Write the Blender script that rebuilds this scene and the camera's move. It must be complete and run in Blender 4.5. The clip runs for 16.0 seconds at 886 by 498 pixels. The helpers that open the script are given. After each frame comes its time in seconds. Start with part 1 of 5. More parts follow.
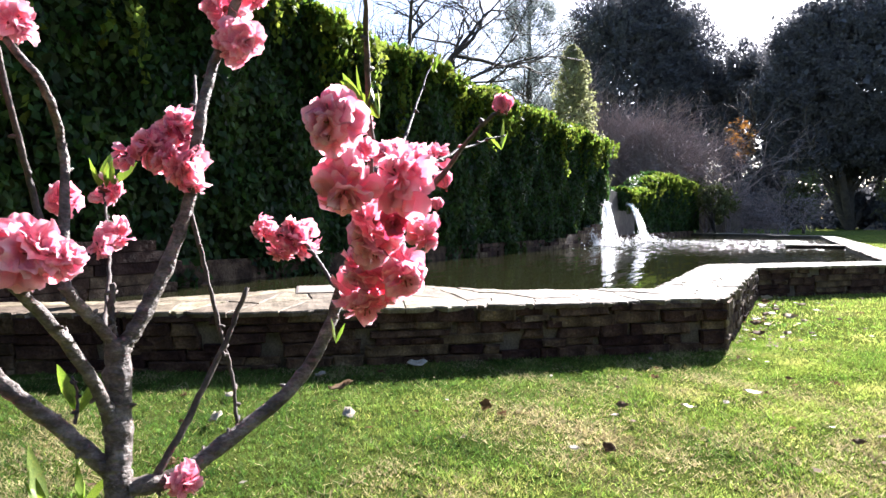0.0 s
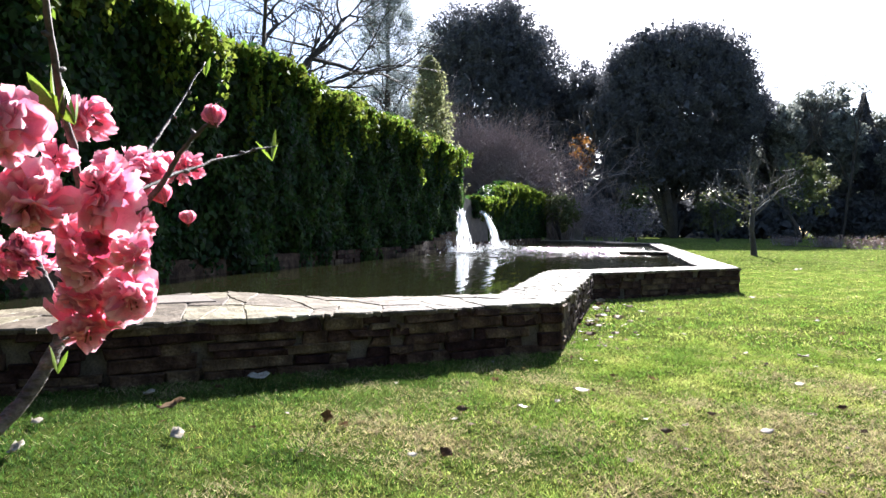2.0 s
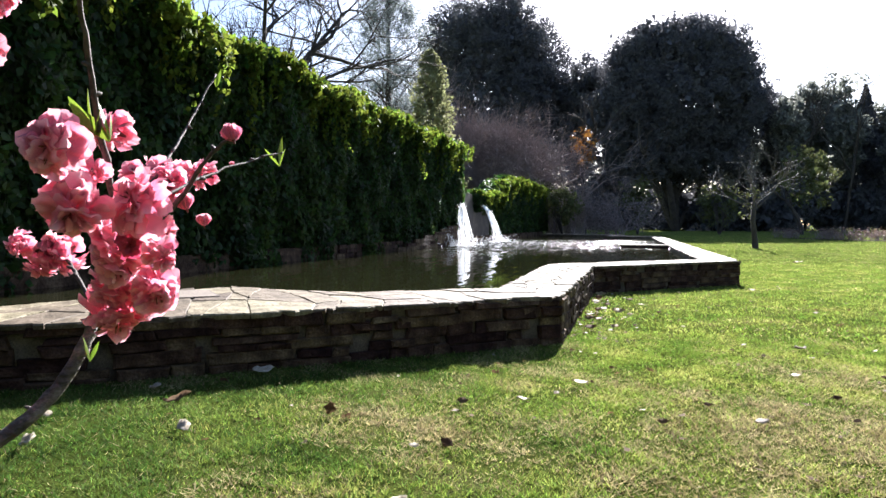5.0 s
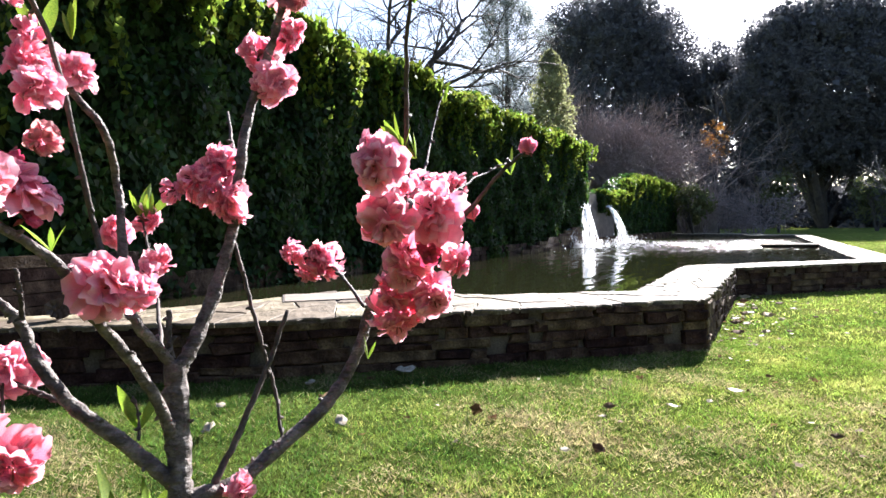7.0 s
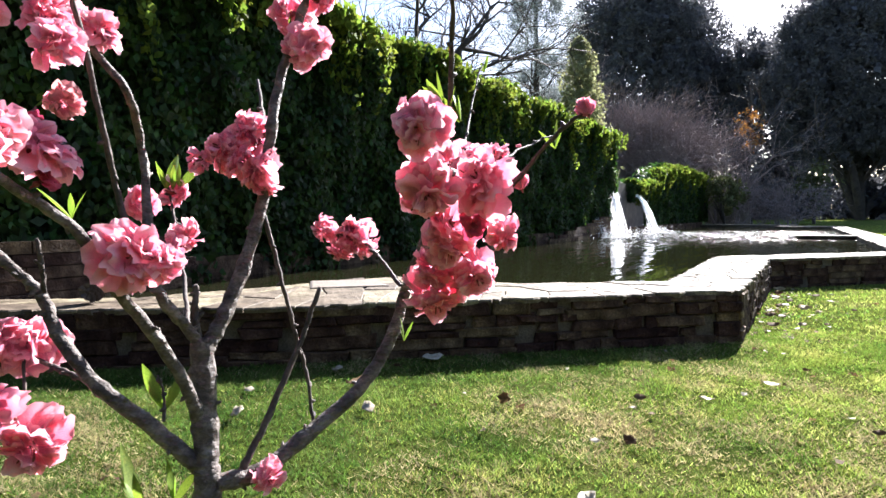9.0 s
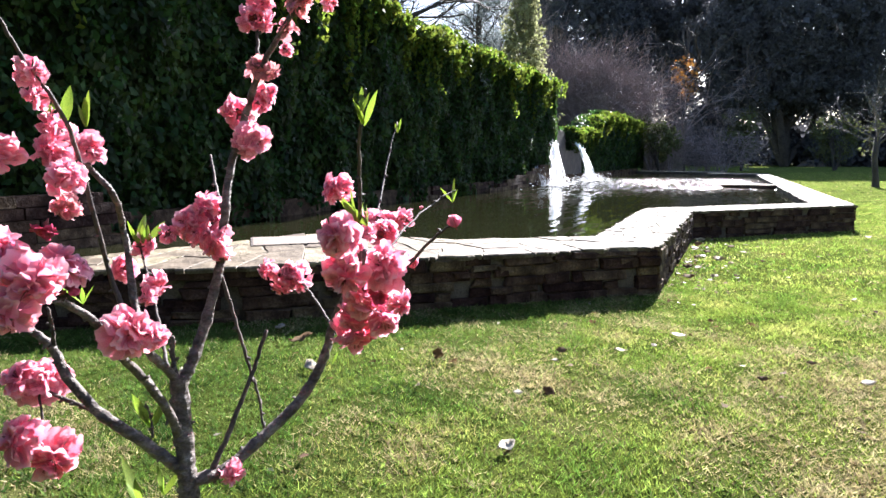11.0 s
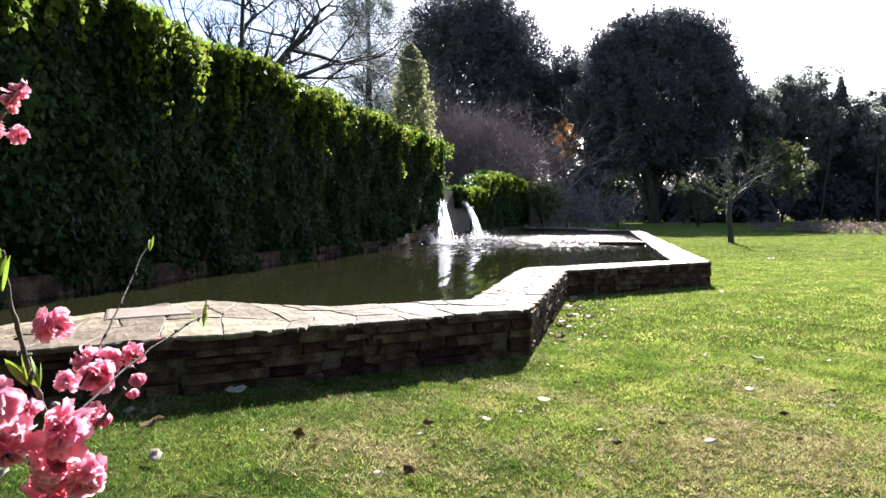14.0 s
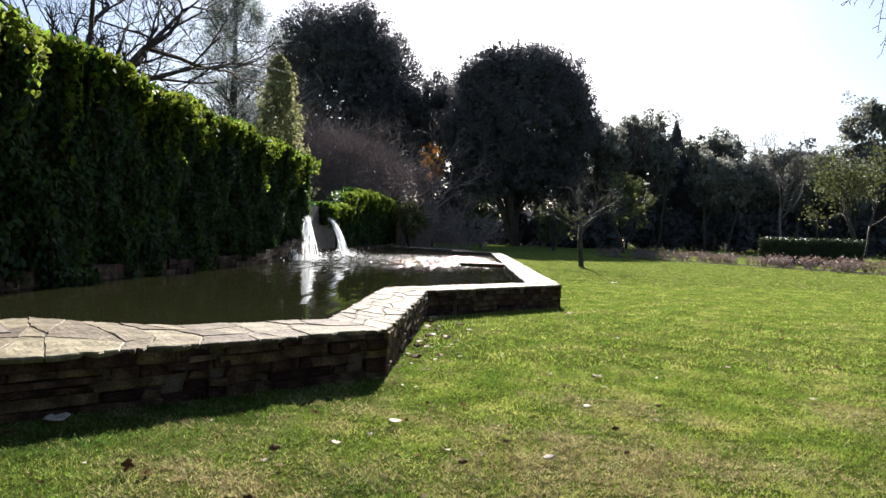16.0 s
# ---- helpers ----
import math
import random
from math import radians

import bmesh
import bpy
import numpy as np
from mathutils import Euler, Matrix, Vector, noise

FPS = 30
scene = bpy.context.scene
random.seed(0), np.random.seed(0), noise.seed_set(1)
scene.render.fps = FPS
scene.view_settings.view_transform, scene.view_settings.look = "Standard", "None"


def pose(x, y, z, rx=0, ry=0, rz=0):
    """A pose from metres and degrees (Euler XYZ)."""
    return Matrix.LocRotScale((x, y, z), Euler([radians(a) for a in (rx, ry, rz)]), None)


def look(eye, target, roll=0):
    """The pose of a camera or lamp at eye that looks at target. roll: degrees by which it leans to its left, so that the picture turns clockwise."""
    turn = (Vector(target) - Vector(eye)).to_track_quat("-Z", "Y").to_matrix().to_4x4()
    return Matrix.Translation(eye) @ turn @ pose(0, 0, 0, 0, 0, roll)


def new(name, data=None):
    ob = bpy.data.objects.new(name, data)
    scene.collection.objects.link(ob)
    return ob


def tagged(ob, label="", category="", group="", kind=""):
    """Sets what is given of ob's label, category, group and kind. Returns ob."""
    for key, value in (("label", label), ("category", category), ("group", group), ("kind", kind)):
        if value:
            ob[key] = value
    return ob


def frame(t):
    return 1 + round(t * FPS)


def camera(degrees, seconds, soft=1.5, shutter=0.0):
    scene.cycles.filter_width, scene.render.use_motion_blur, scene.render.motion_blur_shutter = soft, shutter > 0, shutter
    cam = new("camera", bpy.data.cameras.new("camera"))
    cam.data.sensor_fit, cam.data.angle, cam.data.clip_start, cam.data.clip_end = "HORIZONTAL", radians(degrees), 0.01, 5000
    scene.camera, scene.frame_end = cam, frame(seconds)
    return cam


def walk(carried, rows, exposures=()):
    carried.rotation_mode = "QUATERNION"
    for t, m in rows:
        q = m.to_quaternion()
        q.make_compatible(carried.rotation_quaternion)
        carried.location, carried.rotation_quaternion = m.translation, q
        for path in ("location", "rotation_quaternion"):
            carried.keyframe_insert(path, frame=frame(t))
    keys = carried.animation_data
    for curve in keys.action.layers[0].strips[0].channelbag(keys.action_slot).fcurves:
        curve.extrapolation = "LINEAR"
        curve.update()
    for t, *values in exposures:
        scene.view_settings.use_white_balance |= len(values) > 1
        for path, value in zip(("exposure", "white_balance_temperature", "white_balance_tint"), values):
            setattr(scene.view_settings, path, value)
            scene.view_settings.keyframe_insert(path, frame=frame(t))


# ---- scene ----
cam = camera(70.0, 16.0)
PATH = [
    (0, (1.196, 1.66, 1.03), (0.234, 3.412, 0.957), -0.2),
    (0.5, (1.216, 1.68, 1.033), (0.338, 3.476, 0.963), -0.1),
    (1, (1.241, 1.703, 1.04), (0.483, 3.553, 0.984), -0.7),
    (1.5, (1.271, 1.719, 1.043), (0.666, 3.624, 0.982), -0.1),
    (2, (1.284, 1.717, 1.04), (0.729, 3.637, 0.987), 0.2),
    (2.5, (1.294, 1.713, 1.043), (0.747, 3.637, 1.016), -0.3),
    (3, (1.3, 1.711, 1.043), (0.769, 3.639, 1.01), -0.1),
    (3.2, (1.302, 1.703, 1.046), (0.771, 3.631, 1.0), 0.0),
    (5.3, (1.31, 1.651, 1.047), (0.749, 3.569, 0.975), -0.1),
    (5.5, (1.306, 1.642, 1.055), (0.745, 3.56, 0.983), -0.1),
    (6, (1.275, 1.606, 1.065), (0.605, 3.489, 0.988), -0.9),
    (6.5, (1.229, 1.584, 1.062), (0.409, 3.407, 1.0), -1.7),
    (7, (1.185, 1.588, 1.052), (0.276, 3.368, 0.992), -1.1),
    (7.5, (1.158, 1.599, 1.043), (0.193, 3.35, 0.977), -1.0),
    (8, (1.151, 1.616, 1.039), (0.167, 3.356, 0.98), -1.0),
    (8.5, (1.151, 1.62, 1.034), (0.166, 3.36, 0.975), -0.6),
    (8.7, (1.15, 1.622, 1.034), (0.164, 3.361, 0.968), -0.6),
    (10.8, (1.25, 1.493, 1.163), (0.402, 3.277, 0.844), -0.5),
    (11, (1.279, 1.465, 1.185), (0.464, 3.271, 0.914), -0.4),
    (11.5, (1.33, 1.427, 1.204), (0.582, 3.268, 0.975), 0.3),
    (12, (1.357, 1.416, 1.208), (0.593, 3.248, 0.966), -0.1),
    (12.5, (1.377, 1.437, 1.228), (0.638, 3.29, 1.081), 0.3),
    (13, (1.402, 1.504, 1.251), (0.744, 3.387, 1.105), -0.4),
    (13.5, (1.436, 1.546, 1.269), (0.862, 3.459, 1.154), -1.0),
    (14, (1.463, 1.572, 1.281), (0.953, 3.503, 1.183), -0.5),
    (14.5, (1.48, 1.592, 1.278), (1.038, 3.541, 1.186), -0.8),
    (15, (1.506, 1.6, 1.269), (1.168, 3.57, 1.206), 0.3),
    (15.5, (1.53, 1.597, 1.271), (1.299, 3.583, 1.207), 0.5),
    (16, (1.536, 1.585, 1.301), (1.439, 3.582, 1.264), 1.6),
]
walk(cam, [(t, look(eye, target, roll)) for t, eye, target, roll in PATH], exposures=[(0.0, 2.68, 6000, 18), (1.0, 2.64, 5900, 18), (2.0, 2.30, 5850, 15), (3.0, 2.10, 5850, 13), (5.5, 2.20, 6000, 16), (7.5, 2.53, 6000, 16), (8.5, 2.44, 6000, 16), (11.0, 2.57, 5900, 17), (12.0, 2.63, 5900, 17), (13.0, 2.48, 6050, 17), (14.5, 2.13, 6150, 17), (16.0, 1.66, 6400, 13)])

# ---- place ----
# ---- sky and sun ----
SUN_EL, SUN_AZ = radians(30.5), radians(-0.8)  # height over the horizon; turned from +y towards -x
world = bpy.data.worlds.new("sky")
scene.world = world
world.use_nodes = True
wn, wl = world.node_tree.nodes, world.node_tree.links
sky = wn.new("ShaderNodeTexSky")
sky.sky_type, sky.sun_disc = "NISHITA", False
sky.sun_elevation, sky.sun_rotation = SUN_EL, -SUN_AZ
sky.air_density, sky.dust_density, sky.ozone_density = 1.0, 0.9, 1.2
wn["Background"].inputs[1].default_value = 0.050
wl.new(sky.outputs[0], wn["Background"].inputs[0])
sun = new("sun", bpy.data.lights.new("sun", "SUN"))
sun.data.energy, sun.data.angle, sun.data.color = 5.0, radians(0.53), (1.0, 0.95, 0.86)
to_sun = Vector((-math.sin(SUN_AZ) * math.cos(SUN_EL), math.cos(SUN_AZ) * math.cos(SUN_EL), math.sin(SUN_EL)))
sun.matrix_world = look(to_sun * 60, (0, 0, 0))


# ---- materials ----
def surface(name, tones, scale=4.0, fine=40.0, rough=0.8, bump=0.3, bump_scale=None, each=0.0, through_light=0.0,
            detail=6.0, spread=(0.3, 0.7), spec=0.4, depth=0.02, stretch=(1, 1, 1), glow=1.5, grains=(0.65, 1.35)):
    """A procedural surface: tones mixed by coarse noise, grain at a fine scale, relief, tone varied from piece to piece."""
    m = bpy.data.materials.new(name)
    m.use_nodes = True
    n, l = m.node_tree.nodes, m.node_tree.links
    b = n["Principled BSDF"]
    co = n.new("ShaderNodeTexCoord")
    mp = n.new("ShaderNodeMapping")
    mp.inputs["Scale"].default_value = stretch
    l.new(co.outputs["Object"], mp.inputs[0])
    a = n.new("ShaderNodeTexNoise")
    a.inputs["Scale"].default_value, a.inputs["Detail"].default_value = scale, detail
    f = n.new("ShaderNodeTexNoise")
    f.inputs["Scale"].default_value, f.inputs["Detail"].default_value = fine, 4
    ramp = n.new("ShaderNodeValToRGB")
    e = ramp.color_ramp.elements
    for k, tone in enumerate(tones):
        at = spread[0] + (spread[1] - spread[0]) * k / max(1, len(tones) - 1)
        el = e[k] if k < 2 else e.new(at)
        el.position, el.color = at, (*tone, 1)
    l.new(mp.outputs[0], a.inputs["Vector"])
    l.new(mp.outputs[0], f.inputs["Vector"])
    l.new(a.outputs[0], ramp.inputs[0])
    grain = n.new("ShaderNodeMapRange")
    grain.inputs["From Min"].default_value, grain.inputs["From Max"].default_value = 0.3, 0.7
    grain.inputs["To Min"].default_value, grain.inputs["To Max"].default_value = grains
    l.new(f.outputs[0], grain.inputs[0])
    mix = n.new("ShaderNodeMix")
    mix.data_type, mix.blend_type = "RGBA", "MULTIPLY"
    mix.inputs[0].default_value = 1.0
    l.new(ramp.outputs[0], mix.inputs[6])
    l.new(grain.outputs[0], mix.inputs[7])
    out = mix.outputs[2]
    if each:
        info = n.new("ShaderNodeObjectInfo")
        geo = n.new("ShaderNodeNewGeometry")
        add = n.new("ShaderNodeMath")
        l.new(info.outputs["Random"], add.inputs[0])
        l.new(geo.outputs["Random Per Island"], add.inputs[1])
        wrap = n.new("ShaderNodeMath")
        wrap.operation = "FRACT"
        l.new(add.outputs[0], wrap.inputs[0])
        rng = n.new("ShaderNodeMapRange")
        rng.inputs["To Min"].default_value, rng.inputs["To Max"].default_value = 1 - each, 1 + each
        l.new(wrap.outputs[0], rng.inputs[0])
        hsv = n.new("ShaderNodeHueSaturation")
        hue = n.new("ShaderNodeMapRange")
        hue.inputs["To Min"].default_value, hue.inputs["To Max"].default_value = 0.5 - each * 0.05, 0.5 + each * 0.05
        l.new(wrap.outputs[0], hue.inputs[0])
        l.new(hue.outputs[0], hsv.inputs["Hue"])
        l.new(rng.outputs[0], hsv.inputs["Value"])
        l.new(out, hsv.inputs["Color"])
        out = hsv.outputs[0]
    l.new(out, b.inputs["Base Color"])
    b.inputs["Roughness"].default_value = rough
    b.inputs["Specular IOR Level"].default_value = spec
    if bump:
        bn = n.new("ShaderNodeTexNoise")
        bn.inputs["Scale"].default_value, bn.inputs["Detail"].default_value = bump_scale or fine * 0.5, 8
        l.new(mp.outputs[0], bn.inputs["Vector"])
        bu = n.new("ShaderNodeBump")
        bu.inputs["Strength"].default_value, bu.inputs["Distance"].default_value = bump, depth
        l.new(bn.outputs[0], bu.inputs["Height"])
        l.new(bu.outputs[0], b.inputs["Normal"])
    if through_light:
        tr = n.new("ShaderNodeBsdfTranslucent")
        sat = n.new("ShaderNodeHueSaturation")
        sat.inputs["Saturation"].default_value, sat.inputs["Value"].default_value = 1.05, glow
        l.new(out, sat.inputs["Color"])
        l.new(sat.outputs[0], tr.inputs["Color"])
        ms = n.new("ShaderNodeMixShader")
        ms.inputs[0].default_value = through_light
        l.new(b.outputs[0], ms.inputs[1])
        l.new(tr.outputs[0], ms.inputs[2])
        l.new(ms.outputs[0], n["Material Output"].inputs[0])
    return m


LAWN = surface("lawn", [(0.055, 0.085, 0.018), (0.115, 0.145, 0.032), (0.19, 0.18, 0.072)], 1.3, 95, 1.0, 1.0, 140, depth=0.03, spread=(0.28, 0.76), spec=0.0, grains=(0.2, 2.0))
BLADE = surface("grass_blade", [(0.088, 0.137, 0.025), (0.168, 0.214, 0.044), (0.285, 0.285, 0.09)], 1.9, 38, 0.8, 0, each=0.55, through_light=0.47, spread=(0.33, 0.70), spec=0.05, glow=1.6, grains=(0.5, 1.5))
LUSH = surface("lush_grass_blade", [(0.034, 0.066, 0.014), (0.068, 0.112, 0.023), (0.12, 0.165, 0.04)], 2.3, 38, 0.75, 0, each=0.6, through_light=0.42, spread=(0.33, 0.70), spec=0.08, glow=1.45, grains=(0.5, 1.5))
STRAW = surface("straw_blade", [(0.27, 0.22, 0.11), (0.45, 0.38, 0.215)], 3, 38, 0.8, 0, each=0.45, through_light=0.38, spec=0.08, glow=1.25)
STONE = surface("slate_stone", [(0.024, 0.014, 0.010), (0.064, 0.037, 0.024), (0.13, 0.085, 0.055)], 6, 60, 0.9, 1.0, 25, each=0.6, depth=0.03, spec=0.12)
COPING = surface("coping_stone", [(0.065, 0.051, 0.032), (0.145, 0.118, 0.078), (0.24, 0.20, 0.14)], 4.5, 70, 0.75, 1.0, 18, each=0.40, depth=0.02, spec=0.16, spread=(0.30, 0.68))
JOINT = surface("coping_mortar", [(0.06, 0.049, 0.034), (0.13, 0.107, 0.075)], 8, 80, 0.9, 0.7, 50, depth=0.01)
RENDER = surface("weathered_wall", [(0.20, 0.17, 0.14), (0.34, 0.29, 0.24)], 2, 30, 0.9, 0.5, 20)
WETWALL = surface("wet_masonry", [(0.045, 0.036, 0.031), (0.12, 0.098, 0.084)], 2.5, 30, 0.7, 0.6, 14, spec=0.3)
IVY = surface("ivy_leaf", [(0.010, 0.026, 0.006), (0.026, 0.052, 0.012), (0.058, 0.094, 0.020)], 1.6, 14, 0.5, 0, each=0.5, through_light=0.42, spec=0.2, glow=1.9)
# Paler copy of the ivy leaf: sunlight on the hedge top put into colour
IVY_SUNLIT = surface("sunlit_ivy_leaf", [(0.050, 0.080, 0.012), (0.098, 0.134, 0.021), (0.165, 0.198, 0.040)], 1.6, 14, 0.6, 0, each=0.5, through_light=0.5, spec=0.04, glow=1.5)
# Near-black core sheet: the shade between the leaves is put into its colour
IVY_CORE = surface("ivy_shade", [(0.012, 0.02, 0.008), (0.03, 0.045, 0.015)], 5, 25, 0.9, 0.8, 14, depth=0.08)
# Greyed and blued: haze over the far trees is put into the leaf colour
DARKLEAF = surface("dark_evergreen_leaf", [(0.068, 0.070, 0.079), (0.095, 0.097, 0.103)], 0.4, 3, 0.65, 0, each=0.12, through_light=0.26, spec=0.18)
BOXLEAF = surface("box_leaf", [(0.016, 0.028, 0.012), (0.040, 0.058, 0.024)], 2, 14, 0.5, 0, each=0.4, through_light=0.25, spec=0.3)
# Raised likewise, with the veil over the tree belt in its base colour
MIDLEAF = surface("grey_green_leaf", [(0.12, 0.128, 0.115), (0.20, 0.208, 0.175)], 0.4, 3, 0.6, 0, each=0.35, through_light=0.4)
OLIVELEAF = surface("olive_leaf", [(0.065, 0.074, 0.030), (0.12, 0.13, 0.052)], 0.4, 3, 0.7, 0, each=0.4, through_light=0.25, spec=0.15)
GOLDLEAF = surface("olive_gold_leaf", [(0.15, 0.16, 0.08), (0.25, 0.25, 0.125)], 0.4, 3, 0.7, 0, each=0.35, through_light=0.45, spec=0.15)
# Bluish grey of the bright sky's glare is put into this leaf colour
PALEFOLIAGE = surface("glare_grey_leaf", [(0.14, 0.165, 0.165), (0.22, 0.245, 0.23)], 0.4, 3, 0.6, 0, each=0.3, through_light=0.35)
RUSTLEAF = surface("rust_leaf", [(0.16, 0.07, 0.02), (0.26, 0.13, 0.04)], 0.4, 3, 0.6, 0, each=0.35, through_light=0.3)
FRESHLEAF = surface("fresh_leaf", [(0.09, 0.155, 0.02), (0.19, 0.26, 0.04)], 30, 200, 0.45, 0, each=0.25, through_light=0.42)
BARK = surface("grey_bark", [(0.035, 0.026, 0.021), (0.10, 0.079, 0.065), (0.20, 0.17, 0.145)], 55, 300, 0.65, 1.0, 130, depth=0.006, stretch=(1, 1, 1.6))
TWIG = surface("dark_twig", [(0.035, 0.028, 0.025), (0.10, 0.075, 0.06)], 60, 300, 0.75, 0.6, 200, depth=0.003)
FARBARK = surface("tree_bark", [(0.03, 0.025, 0.022), (0.07, 0.058, 0.048)], 2, 20, 0.9, 0.6, 12, depth=0.04)
PALEBARK = surface("pale_bark", [(0.11, 0.095, 0.085), (0.20, 0.175, 0.155)], 2, 20, 0.85, 0.5, 12, depth=0.03)
PURPLETWIG = surface("purple_brown_twig", [(0.16, 0.122, 0.118), (0.28, 0.225, 0.215)], 2, 20, 0.85, 0)
EARTH = surface("dark_soil", [(0.03, 0.022, 0.016), (0.07, 0.05, 0.035)], 6, 60, 0.95, 0.7, 30, depth=0.03, spec=0.05)
PETAL = surface("pink_petal", [(0.66, 0.14, 0.235), (0.80, 0.27, 0.375), (0.91, 0.46, 0.54)], 45, 260, 0.5, 0.25, 220, each=0.18, through_light=0.43, depth=0.002, glow=1.08)


def darken_nearer(m, y0, y1, share):
    """Multiplies the base colour by share up to y0, rising to the full tone at y1."""
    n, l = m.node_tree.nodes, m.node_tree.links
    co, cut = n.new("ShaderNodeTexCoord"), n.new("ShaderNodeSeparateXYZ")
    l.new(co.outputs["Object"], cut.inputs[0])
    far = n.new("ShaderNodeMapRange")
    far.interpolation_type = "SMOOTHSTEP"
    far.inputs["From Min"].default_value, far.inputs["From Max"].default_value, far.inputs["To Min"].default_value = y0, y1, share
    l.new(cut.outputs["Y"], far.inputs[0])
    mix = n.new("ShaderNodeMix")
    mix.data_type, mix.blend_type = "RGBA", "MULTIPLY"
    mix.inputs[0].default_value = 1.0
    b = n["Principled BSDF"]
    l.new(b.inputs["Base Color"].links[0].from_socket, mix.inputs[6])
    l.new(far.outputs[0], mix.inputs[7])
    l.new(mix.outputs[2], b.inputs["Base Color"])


darken_nearer(LAWN, 7.0, 15.0, 0.58)


def pale_rim(m, colour):
    """Petals fade to a paler rim: mixes the colour in towards the petal's outer end."""
    n, l = m.node_tree.nodes, m.node_tree.links
    co, cut = n.new("ShaderNodeTexCoord"), n.new("ShaderNodeSeparateXYZ")
    l.new(co.outputs["Object"], cut.inputs[0])
    rise = n.new("ShaderNodeMapRange")
    rise.interpolation_type = "SMOOTHSTEP"
    rise.inputs["From Min"].default_value, rise.inputs["From Max"].default_value, rise.inputs["To Max"].default_value = 0.45, 1.0, 0.75
    l.new(cut.outputs["Z"], rise.inputs[0])
    mix = n.new("ShaderNodeMix")
    mix.data_type = "RGBA"
    mix.inputs[7].default_value = (*colour, 1)
    l.new(rise.outputs[0], mix.inputs[0])
    b = n["Principled BSDF"]
    old = b.inputs["Base Color"].links[0].from_socket
    takers = [k.to_socket for k in old.links]
    l.new(old, mix.inputs[6])
    for taker in takers:
        l.new(mix.outputs[2], taker)
    return m


pale_rim(PETAL, (0.95, 0.66, 0.70))
DEEP = surface("deep_pink_petal", [(0.42, 0.05, 0.10), (0.58, 0.11, 0.18)], 45, 260, 0.5, 0.25, 220, each=0.16, through_light=0.35, depth=0.002, glow=1.1)
CALYX = surface("dark_calyx", [(0.14, 0.03, 0.025), (0.22, 0.06, 0.045)], 80, 300, 0.6, 0)
FADED = surface("faded_petal", [(0.34, 0.13, 0.13), (0.58, 0.30, 0.31)], 60, 260, 0.6, 0.2, 220, each=0.25, through_light=0.4, depth=0.002)
TANLEAF = surface("tan_leaf", [(0.22, 0.165, 0.085), (0.42, 0.34, 0.19)], 20, 120, 0.7, 0.3, 80, each=0.4, through_light=0.2, depth=0.004, spec=0.15)
PALELEAF = surface("dry_leaf", [(0.24, 0.20, 0.14), (0.46, 0.41, 0.33)], 20, 120, 0.7, 0.3, 80, each=0.35, through_light=0.15, depth=0.004, spec=0.2)
BROWNLEAF = surface("brown_leaf", [(0.06, 0.038, 0.021), (0.16, 0.10, 0.055)], 20, 120, 0.8, 0.3, 80, each=0.3, through_light=0.3, depth=0.004, spec=0.1)


